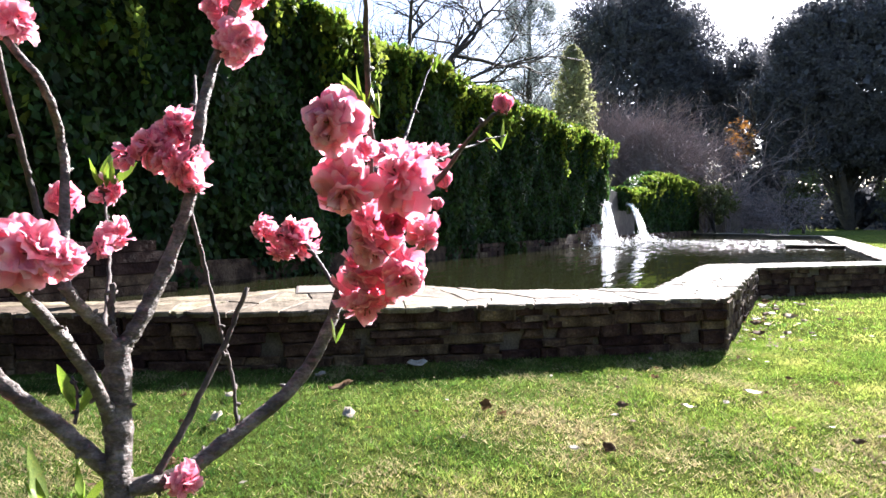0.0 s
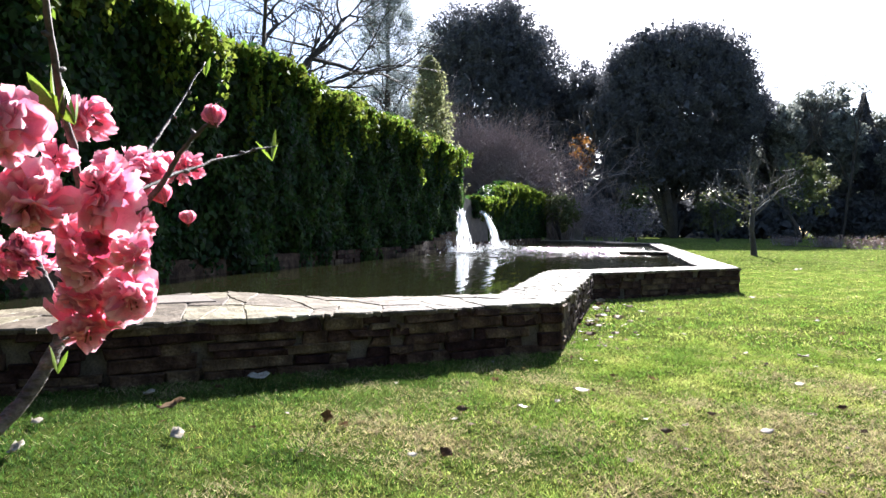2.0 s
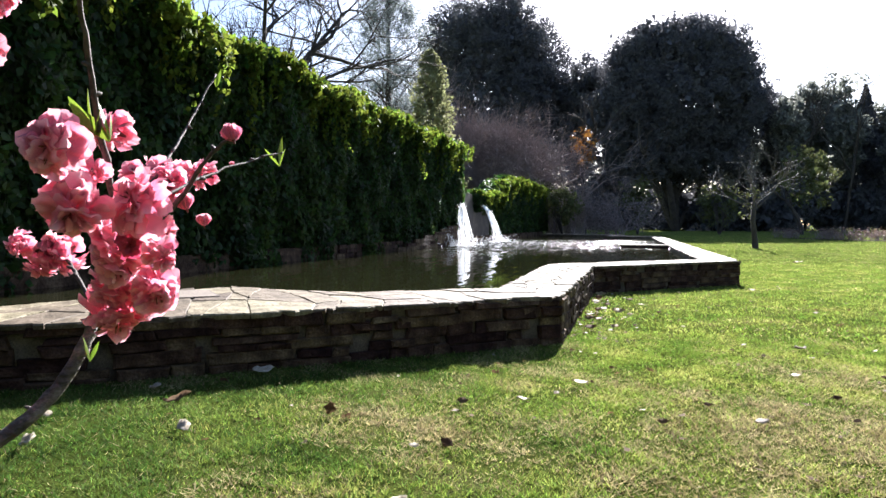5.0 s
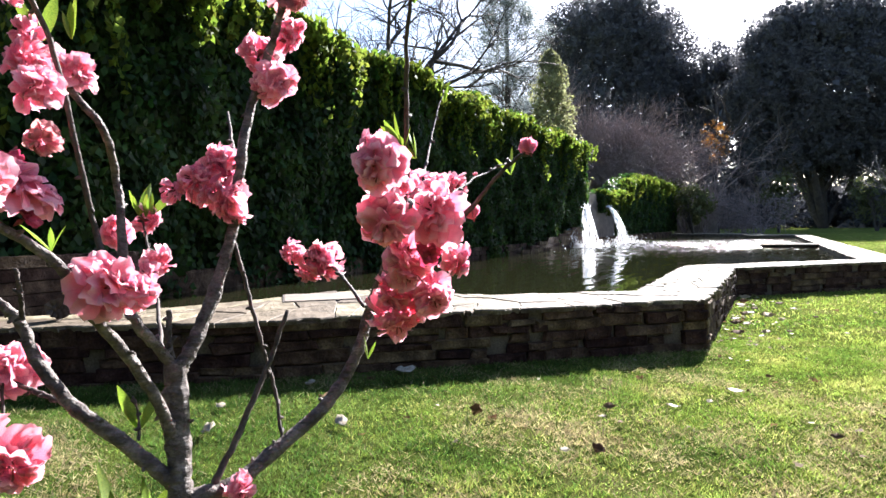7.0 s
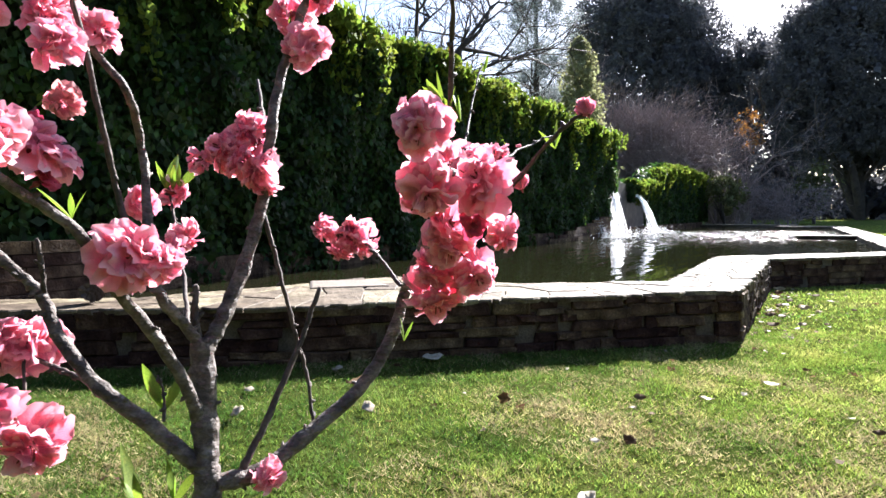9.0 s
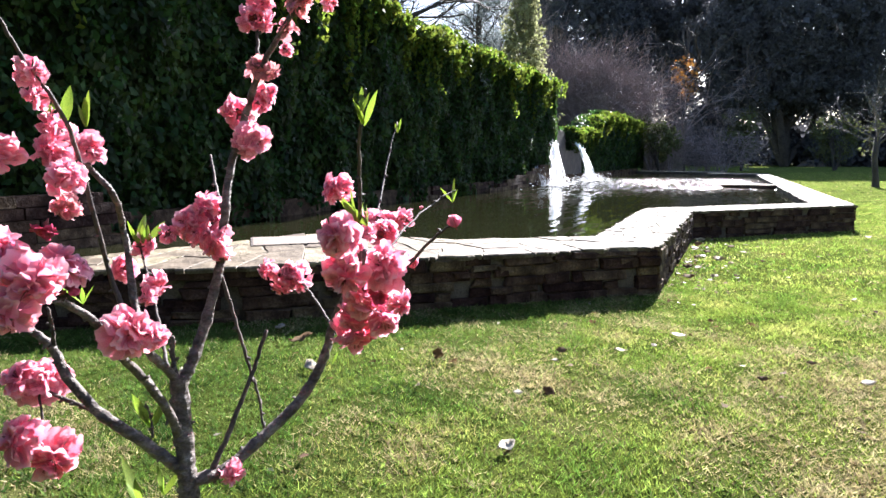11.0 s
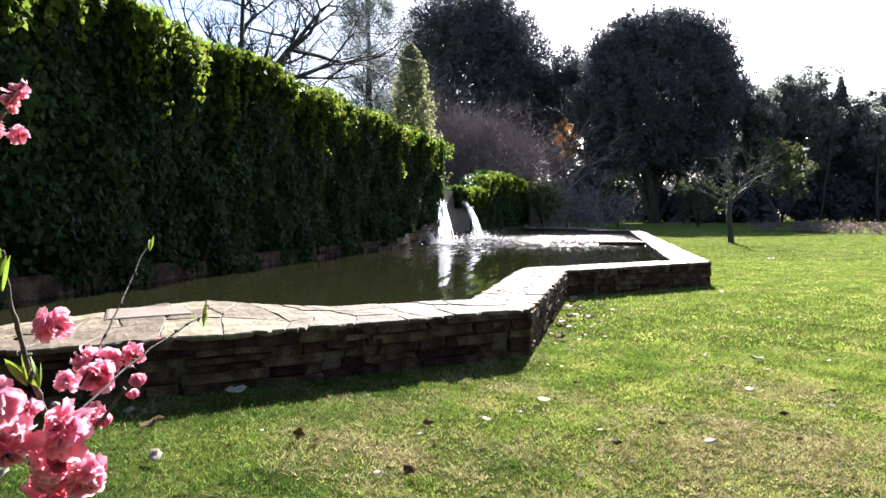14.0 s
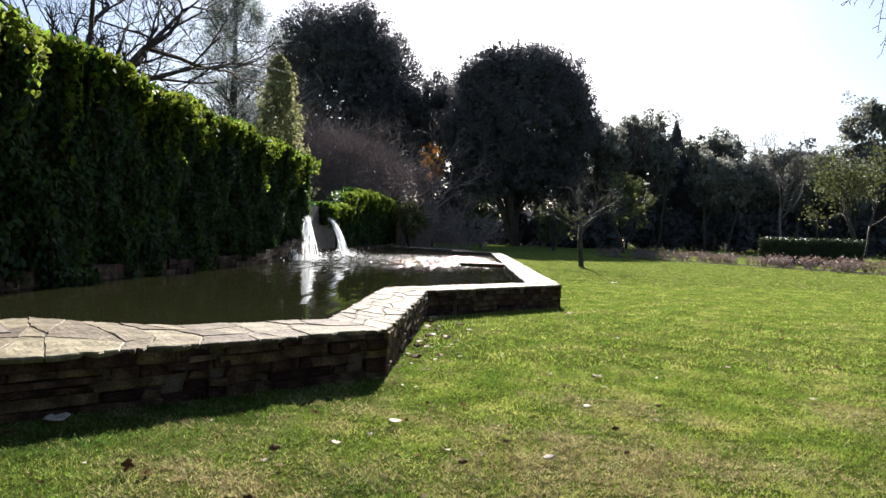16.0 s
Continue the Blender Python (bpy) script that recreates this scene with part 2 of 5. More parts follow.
def water_surface():
    """Dark pond water: small ripples all over, steep choppy ones round the falling jets."""
    m = bpy.data.materials.new("pond_water")
    m.use_nodes = True
    n, l = m.node_tree.nodes, m.node_tree.links
    b = n["Principled BSDF"]
    b.inputs["Base Color"].default_value = (0.013, 0.014, 0.006, 1)
    b.inputs["Roughness"].default_value, b.inputs["IOR"].default_value = 0.04, 1.33
    co = n.new("ShaderNodeTexCoord")
    place = n.new("ShaderNodeMapping")
    place.inputs["Location"].default_value, place.inputs["Scale"].default_value = (0.17, -2.35, 0), (0.11, 0.078, 0)
    l.new(co.outputs["Object"], place.inputs[0])
    far = n.new("ShaderNodeVectorMath")
    far.operation = "LENGTH"
    l.new(place.outputs[0], far.inputs[0])
    near = n.new("ShaderNodeMapRange")
    near.interpolation_type = "SMOOTHSTEP"
    near.inputs["From Min"].default_value, near.inputs["From Max"].default_value = 0.25, 1.0
    near.inputs["To Min"].default_value, near.inputs["To Max"].default_value = 1.0, 0.035
    l.new(far.outputs["Value"], near.inputs[0])
    dull = n.new("ShaderNodeMapRange")
    dull.inputs["To Min"].default_value, dull.inputs["To Max"].default_value = 0.03, 0.06
    l.new(near.outputs[0], dull.inputs[0])
    l.new(dull.outputs[0], b.inputs["Roughness"])
    a = n.new("ShaderNodeTexNoise")
    a.inputs["Scale"].default_value, a.inputs["Detail"].default_value = 2.6, 3
    l.new(co.outputs["Object"], a.inputs["Vector"])
    mul = n.new("ShaderNodeMath")
    mul.operation = "MULTIPLY"
    l.new(a.outputs[0], mul.inputs[0])
    l.new(near.outputs[0], mul.inputs[1])
    bu = n.new("ShaderNodeBump")
    bu.inputs["Strength"].default_value, bu.inputs["Distance"].default_value = 1.0, 0.10
    l.new(mul.outputs[0], bu.inputs["Height"])
    # small tilted wavelets, as many directions as cells, where the water is broken up
    shape = n.new("ShaderNodeMapping")
    shape.inputs["Scale"].default_value = (10, 1.6, 1)
    l.new(co.outputs["Object"], shape.inputs[0])
    cells = n.new("ShaderNodeTexVoronoi")
    cells.inputs["Scale"].default_value = 1.0
    l.new(shape.outputs[0], cells.inputs["Vector"])
    mid = n.new("ShaderNodeVectorMath")
    mid.operation = "SUBTRACT"
    mid.inputs[1].default_value = (0.5, 0.5, 0.5)
    l.new(cells.outputs["Color"], mid.inputs[0])
    flat = n.new("ShaderNodeVectorMath")
    flat.operation = "MULTIPLY"
    flat.inputs[1].default_value = (0.5, 0.85, 0)
    l.new(mid.outputs[0], flat.inputs[0])
    fade = n.new("ShaderNodeVectorMath")
    fade.operation = "SCALE"
    l.new(flat.outputs[0], fade.inputs[0])
    l.new(near.outputs[0], fade.inputs["Scale"])
    both = n.new("ShaderNodeVectorMath")
    l.new(bu.outputs[0], both.inputs[0])
    l.new(fade.outputs[0], both.inputs[1])
    unit = n.new("ShaderNodeVectorMath")
    unit.operation = "NORMALIZE"
    l.new(both.outputs[0], unit.inputs[0])
    l.new(unit.outputs[0], b.inputs["Normal"])
    return m


FALL = surface("falling_water", [(0.86, 0.90, 0.94), (0.95, 0.97, 0.98)], 3, 20, 0.25, 0, through_light=0.75, spec=0.8, glow=1.02)
WATER = water_surface()


# ---- builders ----
def mesh_from(name, verts, faces, material, smooth=False):
    me = bpy.data.meshes.new(name)
    me.from_pydata([tuple(v) for v in verts], [], faces)
    me.materials.append(material)
    if smooth:
        me.polygons.foreach_set("use_smooth", [True] * len(me.polygons))
    me.update()
    return me


def tri_mesh(name, pts, per, material, smooth=False):
    """A mesh of loose polygons: pts is an array (count, per, 3)."""
    pts = np.asarray(pts, dtype=np.float32)
    count = len(pts)
    me = bpy.data.meshes.new(name)
    me.vertices.add(count * per)
    me.vertices.foreach_set("co", pts.reshape(-1))
    me.loops.add(count * per)
    me.loops.foreach_set("vertex_index", np.arange(count * per, dtype=np.int32))
    me.polygons.add(count)
    me.polygons.foreach_set("loop_start", np.arange(count, dtype=np.int32) * per)
    me.update(calc_edges=True)
    me.materials.append(material)
    return me


def part(name, me, parent, label="", m=None):
    """One mesh object under a thing or a part."""
    ob = new(name, me)
    ob.parent = parent
    if m is not None:
        ob.matrix_basis = m
    return tagged(ob, label)


def thing(name, label, category, at=(0, 0, 0), group="", kind="", me=None):
    ob = new(name, me)
    ob.location = at
    return tagged(ob, label, category, group, kind)


class Tubes:
    """Collects tapered round limbs into one mesh."""

    def __init__(self):
        self.v, self.f = [], []

    def add(self, pts, radii, sides=6):
        pts = [Vector(p) for p in pts]
        base = len(self.v)
        up = Vector((0.31, 0.17, 0.93))
        for i, p in enumerate(pts):
            d = (pts[min(i + 1, len(pts) - 1)] - pts[max(i - 1, 0)]).normalized()
            a = d.cross(up if abs(d.dot(up)) < 0.95 else Vector((1, 0, 0))).normalized()
            c = d.cross(a)
            for k in range(sides):
                w = 2 * math.pi * k / sides
                self.v.append(p + (a * math.cos(w) + c * math.sin(w)) * radii[i])
        for i in range(len(pts) - 1):
            for k in range(sides):
                q, r = base + i * sides + k, base + i * sides + (k + 1) % sides
                self.f.append((q, r, r + sides, q + sides))
        self.f.append(tuple(range(base + len(self.v[base:]) - sides, len(self.v))))

    def mesh(self, name, material):
        return mesh_from(name, self.v, self.f, material, True)


def curve_points(pts, steps=6):
    """A smooth line through a few points (Catmull-Rom)."""
    p = [Vector(q) for q in pts]
    p = [p[0] * 2 - p[1], *p, p[-1] * 2 - p[-2]]
    out = []
    for i in range(1, len(p) - 2):
        for k in range(steps):
            t = k / steps
            out.append(0.5 * ((2 * p[i]) + (p[i + 1] - p[i - 1]) * t + (2 * p[i - 1] - 5 * p[i] + 4 * p[i + 1] - p[i + 2]) * t * t
                              + (3 * p[i] - p[i - 1] - 3 * p[i + 1] + p[i + 2]) * t ** 3))
    return out + [p[-2]]


def leaf_cloud(centres, size, rng, droop=0.0, long=1.5, normals=None):
    """Small diamond leaves (two triangles folded along the rib) round the centres: an array (count, 4, 3)."""
    c = np.asarray(centres, dtype=np.float64)
    n = len(c)
    d = rng.normal(size=(n, 3))
    d[:, 2] -= droop * 2
    d /= np.linalg.norm(d, axis=1)[:, None]
    w = rng.normal(size=(n, 3)) if normals is None else np.cross(d, normals + rng.normal(size=(n, 3)) * 0.5)
    w -= d * (w * d).sum(1)[:, None]
    w /= np.linalg.norm(w, axis=1)[:, None] + 1e-9
    s = size * rng.uniform(0.6, 1.3, size=(n, 1))
    up = np.cross(d, w) * s * 0.18
    return np.stack([c - d * s * long * 0.5, c + w * s * 0.45 + up, c + d * s * long * 0.5, c - w * s * 0.45 + up], axis=1)


# ---- ground ----
def ground_height(x, y):
    """The lawn lies lowest by the near wall, and rises gently towards the far trees."""
    y = np.asarray(y, dtype=float)
    return 0.006 * np.clip(y - 30, 0, 90) - 0.08 * np.clip((30 - y) / 14, 0, 1)


OUTER = [(-9.0, 1.5), (-3.95, 4.28), (-2.55, 5.15), (-0.9, 6.47), (0.70, 7.77), (0.76, 12.46), (3.36, 14.82), (3.36, 45.2), (0.9, 48.0), (0.9, 53.0), (-5.6, 59.0)]
INNER = [(-9.3, 2.2), (-3.95, 5.10), (-3.05, 7.70), (-1.4, 7.47), (-0.03, 8.40), (-0.03, 12.78), (2.67, 15.20), (2.67, 42.7), (-0.03, 45.1), (-0.03, 49.6), (-5.6, 54.2)]
TOP, WATER_Z = 0.38, 0.26


def make_ground():
    xs = np.concatenate([[-2500, -600, -150, -60, -30], np.arange(-20, 60.1, 2.0), [80, 150, 600, 2500]])
    ys = np.concatenate([[-2500, -600, -150, -50, -20], np.arange(-8, 124.1, 3.0), [150, 600, 2500]])
    v = [(x, y, float(ground_height(x, y)) - 0.004) for y in ys for x in xs]
    n = len(xs)
    f = [(j * n + i, j * n + i + 1, (j + 1) * n + i + 1, (j + 1) * n + i) for j in range(len(ys) - 1) for i in range(n - 1)]
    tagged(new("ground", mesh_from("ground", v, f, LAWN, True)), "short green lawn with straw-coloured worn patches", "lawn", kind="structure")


make_ground()


def outside_pool(x, y):
    """True where a point of the lawn lies on the near side of the pool's outer wall."""
    poly = OUTER + [(-9.0, 59.0)]
    inside = np.zeros(len(x), bool)
    for (x0, y0), (x1, y1) in zip(poly, poly[1:] + poly[:1]):
        crosses = (y0 > y) != (y1 > y)
        with np.errstate(divide="ignore", invalid="ignore"):
            at = x0 + (y - y0) * (x1 - x0) / (y1 - y0 + 1e-12)
        inside ^= crosses & (x < at)
    return ~inside


def dryness(x, y):
    """How much of the grass is dried out: drawn-out worn patches, more of them on the open lawn than by the wall's end."""
    rng = np.random.default_rng(61)
    a = np.zeros_like(x)
    for _ in range(16):
        turn, w = rng.uniform(0, 2 * np.pi), 2 * np.pi / rng.uniform(0.35, 2.6)
        a += 0.35 * np.sin(w * (x * np.cos(turn) + y * np.sin(turn)) + rng.uniform(0, 6.28))
    b = np.exp(-((x - 0.2) / 1.1) ** 2 - ((y - 6.0 - 0.10 * x) / 0.34) ** 2) + np.exp(-((x - 2.0) / 0.9) ** 2 - ((y - 5.4) / 0.6) ** 2) + 0.8 * np.exp(-((x - 1.7) / 0.6) ** 2 - ((y - 4.4) / 0.5) ** 2)
    return np.clip(0.02 + 0.26 * a + 0.54 * b + 0.19 * np.exp(-((x - 2.3) / 1.7) ** 2 - ((y - 5.0) / 1.7) ** 2) + 0.04 * np.clip(x, -2, 3), 0.03, 0.82) * np.clip((10.5 - y) / 4, 0.14, 1)


def make_grass(count, y0, y1, x0, x1, tall, wide, seed, power=1.0):
    """Blades standing in small tufts: the green, the dried and the lush dark ones apart."""
    rng = np.random.default_rng(seed)
    y = y0 + (y1 - y0) * rng.random(count) ** power
    x = x0 + (x1 - x0) * rng.random(count)
    keep = outside_pool(x, y)
    x, y = x[keep], y[keep]
    n = len(x)
    # blades gather in tufts a few centimetres wide, with low gaps between them
    tuft = np.sin(x * 83 + 2.1 * np.sin(y * 37)) * np.sin(y * 71 + 2.4 * np.sin(x * 41)) + 0.6 * np.sin(x * 31 + 2.3 * np.sin(y * 17)) * np.sin(y * 29 + 2 * np.sin(x * 13))
    patch = np.clip(tuft + 0.4 * np.sin(x * 7.3 + 2 * np.sin(y * 5)), -1, 1) * 0.5 + 0.5
    keep = rng.random(n) < 0.14 + 1.0 * patch
    x, y, patch = x[keep], y[keep], patch[keep]
    n = len(x)
    dry = rng.random(n) < dryness(x, y)
    lush = ~dry & (rng.random(n) < np.clip(0.46 - 0.26 * (x - 0.5) + 0.25 * np.sin(x * 2.3 + np.sin(y * 1.9)) * np.sin(y * 2.9), 0.08, 0.9))
    h = tall * rng.uniform(0.4, 1.25, n) * (0.25 + 1.0 * patch) * np.where(dry, 0.9, 1.0)
    a, lean = rng.uniform(0, 2 * np.pi, n), rng.uniform(0.3, 1.5, n) * h * np.where(dry, 1.5, 1.0)
    w = wide * rng.uniform(0.6, 1.3, n) * np.where(dry, 1.35, 1.0)
    z = ground_height(x, y)
    p = np.stack([x, y, z - 0.004], 1)
    side = np.stack([np.cos(a) * w, np.sin(a) * w, 0 * w], 1)
    b = rng.uniform(0, 2 * np.pi, n)
    tip = np.stack([np.cos(b) * lean, np.sin(b) * lean, h], 1)
    blades = np.stack([p - side, p + side, p + tip], 1)
    return blades[~dry & ~lush], blades[dry], blades[lush]


GRASS = [make_grass(1020000, 3.0, 8.6, -3.8, 6.4, 0.030, 0.0023, 1, 1.2), make_grass(260000, 8.6, 22.0, 0.5, 14.0, 0.036, 0.0055, 2, 1.2),
         make_grass(70000, 22.0, 60.0, 2.0, 30.0, 0.040, 0.015, 3, 1.2),
         make_grass(170000, 3.0, -5.0, -5.0, 8.5, 0.034, 0.0040, 4, 1.9), make_grass(40000, 3.0, 8.6, 6.4, 12.0, 0.036, 0.0050, 5)]
tagged(new("grass", tri_mesh("grass", np.concatenate([g[0] for g in GRASS]), 3, BLADE)), "short mown green grass blades in small tufts", "grass", kind="stuff")
tagged(new("dry_grass", tri_mesh("dry_grass", np.concatenate([g[1] for g in GRASS]), 3, STRAW)), "straw-coloured dry blades among the green grass", "grass", kind="stuff")
tagged(new("lush_grass", tri_mesh("lush_grass", np.concatenate([g[2] for g in GRASS]), 3, LUSH)), "darker lush grass blades thickest by the pool wall", "grass", kind="stuff")


# ---- pool wall ----
def lerp(a, b, t):
    return (a[0] + (b[0] - a[0]) * t, a[1] + (b[1] - a[1]) * t)


def wall_core(k, name):
    """One section of the wall: a mortared core a little behind its stones and under its coping."""
    o0, o1, i0, i1 = OUTER[k], OUTER[k + 1], INNER[k], INNER[k + 1]
    c = 0.022
    mid0, mid1 = lerp(o0, i0, c), lerp(o1, i1, c)
    v, f = [], []
    for p in (mid0, mid1, i1, i0):
        v += [(p[0], p[1], -0.2), (p[0], p[1], TOP - 0.009)]
    f = [(1, 3, 5, 7), (0, 2, 3, 1), (4, 6, 7, 5), (2, 4, 5, 3), (6, 0, 1, 7)]
    return mesh_from(name, v, f, JOINT)


def along(line, s):
    """The point and direction a length s along a broken line."""
    for (x0, y0), (x1, y1) in zip(line, line[1:]):
        step = math.hypot(x1 - x0, y1 - y0)
        if s <= step or (x1, y1) == line[-1]:
            return Vector((x0 + (x1 - x0) * s / step, y0 + (y1 - y0) * s / step, 0)), Vector(((x1 - x0) / step, (y1 - y0) / step, 0))
        s -= step


def run_length(line):
    return sum(math.dist(a, b) for a, b in zip(line, line[1:]))


def face_stones(line, rng, chunk=(0.3, 0.8), thin=(0.055, 0.125)):
    """The stones of one outer face: flat slates of uneven height, laid in short broken courses; (verts, faces, origin) each."""
    length = run_length(line)
    out, s, high = [], 0.0, TOP - 0.03
    while s < length:
        w = rng.uniform(*chunk)
        e = length if length - s - w < chunk[0] else s + w
        z = -0.11
        while z < high - 0.005:
            h = rng.uniform(*thin)
            top = high if high - z - h < thin[0] else z + h
            a = s + rng.uniform(-0.12, 0.12) * (s > 0)
            b = e + rng.uniform(-0.12, 0.12) * (e < length)
            cuts = [a, b]
            if b - a > 0.35 and rng.random() < 0.6:
                cuts = [a, a + (b - a) * rng.uniform(0.3, 0.7), b]
            for p, q in zip(cuts, cuts[1:]):
                g, proud = 0.003, rng.uniform(-0.004, 0.018)
                mid, d = along(line, (p + q) / 2)
                n = Vector((d.y, -d.x, 0))
                mid = mid + Vector((0, 0, (z + top) / 2))
                hl, hz = (q - p) / 2 - g, (top - z) / 2 - g * 0.6
                j = [(u * hl + rng.uniform(-0.02, 0.02), w2 * hz + rng.uniform(-0.010, 0.010)) for u, w2 in ((-1, -1), (1, -1), (1, 1), (-1, 1))]
                v = []
                for depth, pull in ((-0.06, 0), (0.002 + proud * 0.6, 0), (0.012 + proud, 1)):
                    for u, w2 in j:
                        uu = u - pull * math.copysign(min(0.016, abs(u) * 0.4), u)
                        ww = w2 - pull * math.copysign(min(0.009, abs(w2) * 0.35), w2)
                        v.append(d * uu + Vector((0, 0, ww)) + n * (depth + pull * rng.uniform(-0.009, 0.009)))
                f = [(8, 9, 10, 11)]
                for r in (0, 4):
                    f += [(r + i, r + (i + 1) % 4, r + 4 + (i + 1) % 4, r + 4 + i) for i in range(4)]
                out.append((v, f, mid))
            z = top
        s = e
    return out


def coping_slabs(outer, inner, rng, size=0.42, rows=None):
    """Irregular flagstones over one run of wall, each a thin slab with broken edges."""
    length, wide = run_length(outer), run_length(inner)
    depth = (math.dist(outer[0], inner[0]) + math.dist(outer[-1], inner[-1])) / 2
    nu, nv = max(2, round((length + wide) / 2 / size)), rows or max(2, round(depth / size))
    jit = rng.uniform(-0.40, 0.40, (nu + 1, nv + 1, 2))
    jit[0, :, 0] = jit[-1, :, 0] = 0
    jit[:, 0, 1] = rng.uniform(-0.13, 0.02, nu + 1)
    jit[:, -1, 1] = rng.uniform(-0.02, 0.10, nu + 1)

    def spot(a, b):
        u, w = (a + jit[a, b, 0]) / nu, (b + jit[a, b, 1]) / nv
        return tuple(along(outer, u * length)[0].lerp(along(inner, u * wide)[0], w))[:2]

    out = []
    for a in range(nu):
        for b in range(nv):
            ring = [spot(a, b), spot(a + 1, b), spot(a + 1, b + 1), spot(a, b + 1)]
            cx, cy = sum(p[0] for p in ring) / 4, sum(p[1] for p in ring) / 4
            pts = []
            for q in range(4):
                p, r = ring[q], ring[(q + 1) % 4]
                pts.append(p)
                edge = (q == 0 and b == 0) or (q == 2 and b == nv - 1)
                rag = 0.034 if edge else 0.018
                for at in (0.17, 0.33, 0.5, 0.67, 0.83) if edge else (0.25, 0.5, 0.75):
                    m = lerp(p, r, at + rng.uniform(-0.06, 0.06))
                    pts.append((m[0] + rng.uniform(-rag, rag), m[1] + rng.uniform(-rag, rag)))
            top = rng.uniform(-0.005, 0.005)
            tx, ty = rng.uniform(-0.010, 0.010, 2)
            v = []
            for z, pull in ((-0.046, 0.016), (-0.012, 0.003), (0.0, 0.016)):
                for (px, py) in pts:
                    dx, dy = px - cx, py - cy
                    s = 1 - pull / max(0.08, math.hypot(dx, dy))
                    v.append((dx * s, dy * s, z + (top + tx * dx + ty * dy if z > -0.04 else 0)))
            n = len(pts)
            f = [tuple(range(2 * n, 3 * n))] + [(r * n + q, r * n + (q + 1) % n, (r + 1) * n + (q + 1) % n, (r + 1) * n + q) for r in (0, 1) for q in range(n)]
            out.append((v, f, (cx, cy, TOP)))
    return out


def joined(pieces):
    v, f = [], []
    for pv, pf, at in pieces:
        b = len(v)
        v += [(p[0] + at[0], p[1] + at[1], p[2] + at[2]) for p in pv]
        f += [tuple(i + b for i in q) for q in pf]
    return v, f


def make_pool_wall():
    rng = np.random.default_rng(7)
    wall = thing("pool_wall", "low zigzag wall of brown slate stones with pale flagstone coping round a pool", "wall", kind="structure")
    far_faces, far_tops = [], []
    for k in range(len(OUTER) - 1):
        part("mortar_core", wall_core(k, "mortar_core"), wall, "grey mortar core")
    # straight runs of the wall: first and last corner, rows of coping slabs
    for a, b, rows in ((0, 1, None), (1, 4, 3), (4, 5, None), (5, 6, None), (6, 7, None), (7, 8, None), (8, 9, None), (9, 10, None)):
        outer, inner = OUTER[a:b + 1], INNER[a:b + 1]
        near = 1 <= a <= 5
        faces = face_stones(outer, rng) if a < 7 else face_stones(outer, rng, (0.5, 1.2), (0.07, 0.14))
        slabs = coping_slabs(outer, inner, rng, 0.36 if near else 0.6, rows)
        if near:
            for v, f, at in faces:
                part("stone", mesh_from("stone", v, f, STONE), wall, m=Matrix.Translation(at))
            for v, f, at in slabs:
                part("coping_slab", mesh_from("coping_slab", v, f, COPING), wall, m=Matrix.Translation(at))
        else:
            far_faces += faces
            far_tops += slabs
    part("far_stones", mesh_from("far_stones", *joined(far_faces), STONE), wall)["kind"] = "stuff"
    part("far_coping", mesh_from("far_coping", *joined(far_tops), COPING), wall)["kind"] = "stuff"


def box_mesh(name, size, material, bevel=0.01):
    bm = bmesh.new()
    bmesh.ops.create_cube(bm, size=1)
    bmesh.ops.scale(bm, vec=size, verts=bm.verts)
    if bevel:
        bmesh.ops.bevel(bm, geom=bm.edges[:], offset=bevel, segments=2, affect="EDGES")
    me = bpy.data.meshes.new(name)
    bm.to_mesh(me)
    bm.free()
    me.materials.append(material)
    return me


def make_water():
    """The water's surface: one fine sheet, ruffled where the two jets fall in."""
    xs, ys = np.arange(-9.2, 2.9, 0.11), np.concatenate([np.arange(2.4, 22, 0.22), np.arange(22, 40, 0.10), np.arange(40, 55, 0.4)])
    gx, gy = np.meshgrid(xs, ys)
    rng = np.random.default_rng(5)
    z = np.zeros_like(gx)
    for jx, jy in ((-5.2, 28.4), (-4.7, 33.6)):
        r = np.hypot(gx - jx, gy - jy)
        z += 0.012 * np.exp(-r / 3.5) * np.sin(r * 9 + 2 * np.sin(gx * 1.3))
    rough = np.exp(-np.hypot((gx + 2.5) / 4.5, (gy - 31) / 6.0) ** 2)
    for _ in range(26):
        a, w = rng.uniform(0, 2 * np.pi), rng.uniform(3, 16)
        z += 0.030 / w * (rough + 0.025) * np.sin(w * (gx * np.cos(a) + gy * np.sin(a)) + rng.uniform(0, 6.28))
    n = len(xs)
    v = np.stack([gx.ravel(), gy.ravel(), z.ravel() + WATER_Z], 1)
    f = []
    ok = ~outside_pool(gx.ravel(), gy.ravel()).reshape(gx.shape)
    for j in range(len(ys) - 1):
        for i in range(n - 1):
            if ok[j, i] and ok[j + 1, i] and ok[j, i + 1] and ok[j + 1, i + 1]:
                f.append((j * n + i, j * n + i + 1, (j + 1) * n + i + 1, (j + 1) * n + i))
    tagged(new("water", mesh_from("water", v, f, WATER, True)), "dark still pool water, ruffled and glittering below the jets", "water", kind="structure")


make_water()


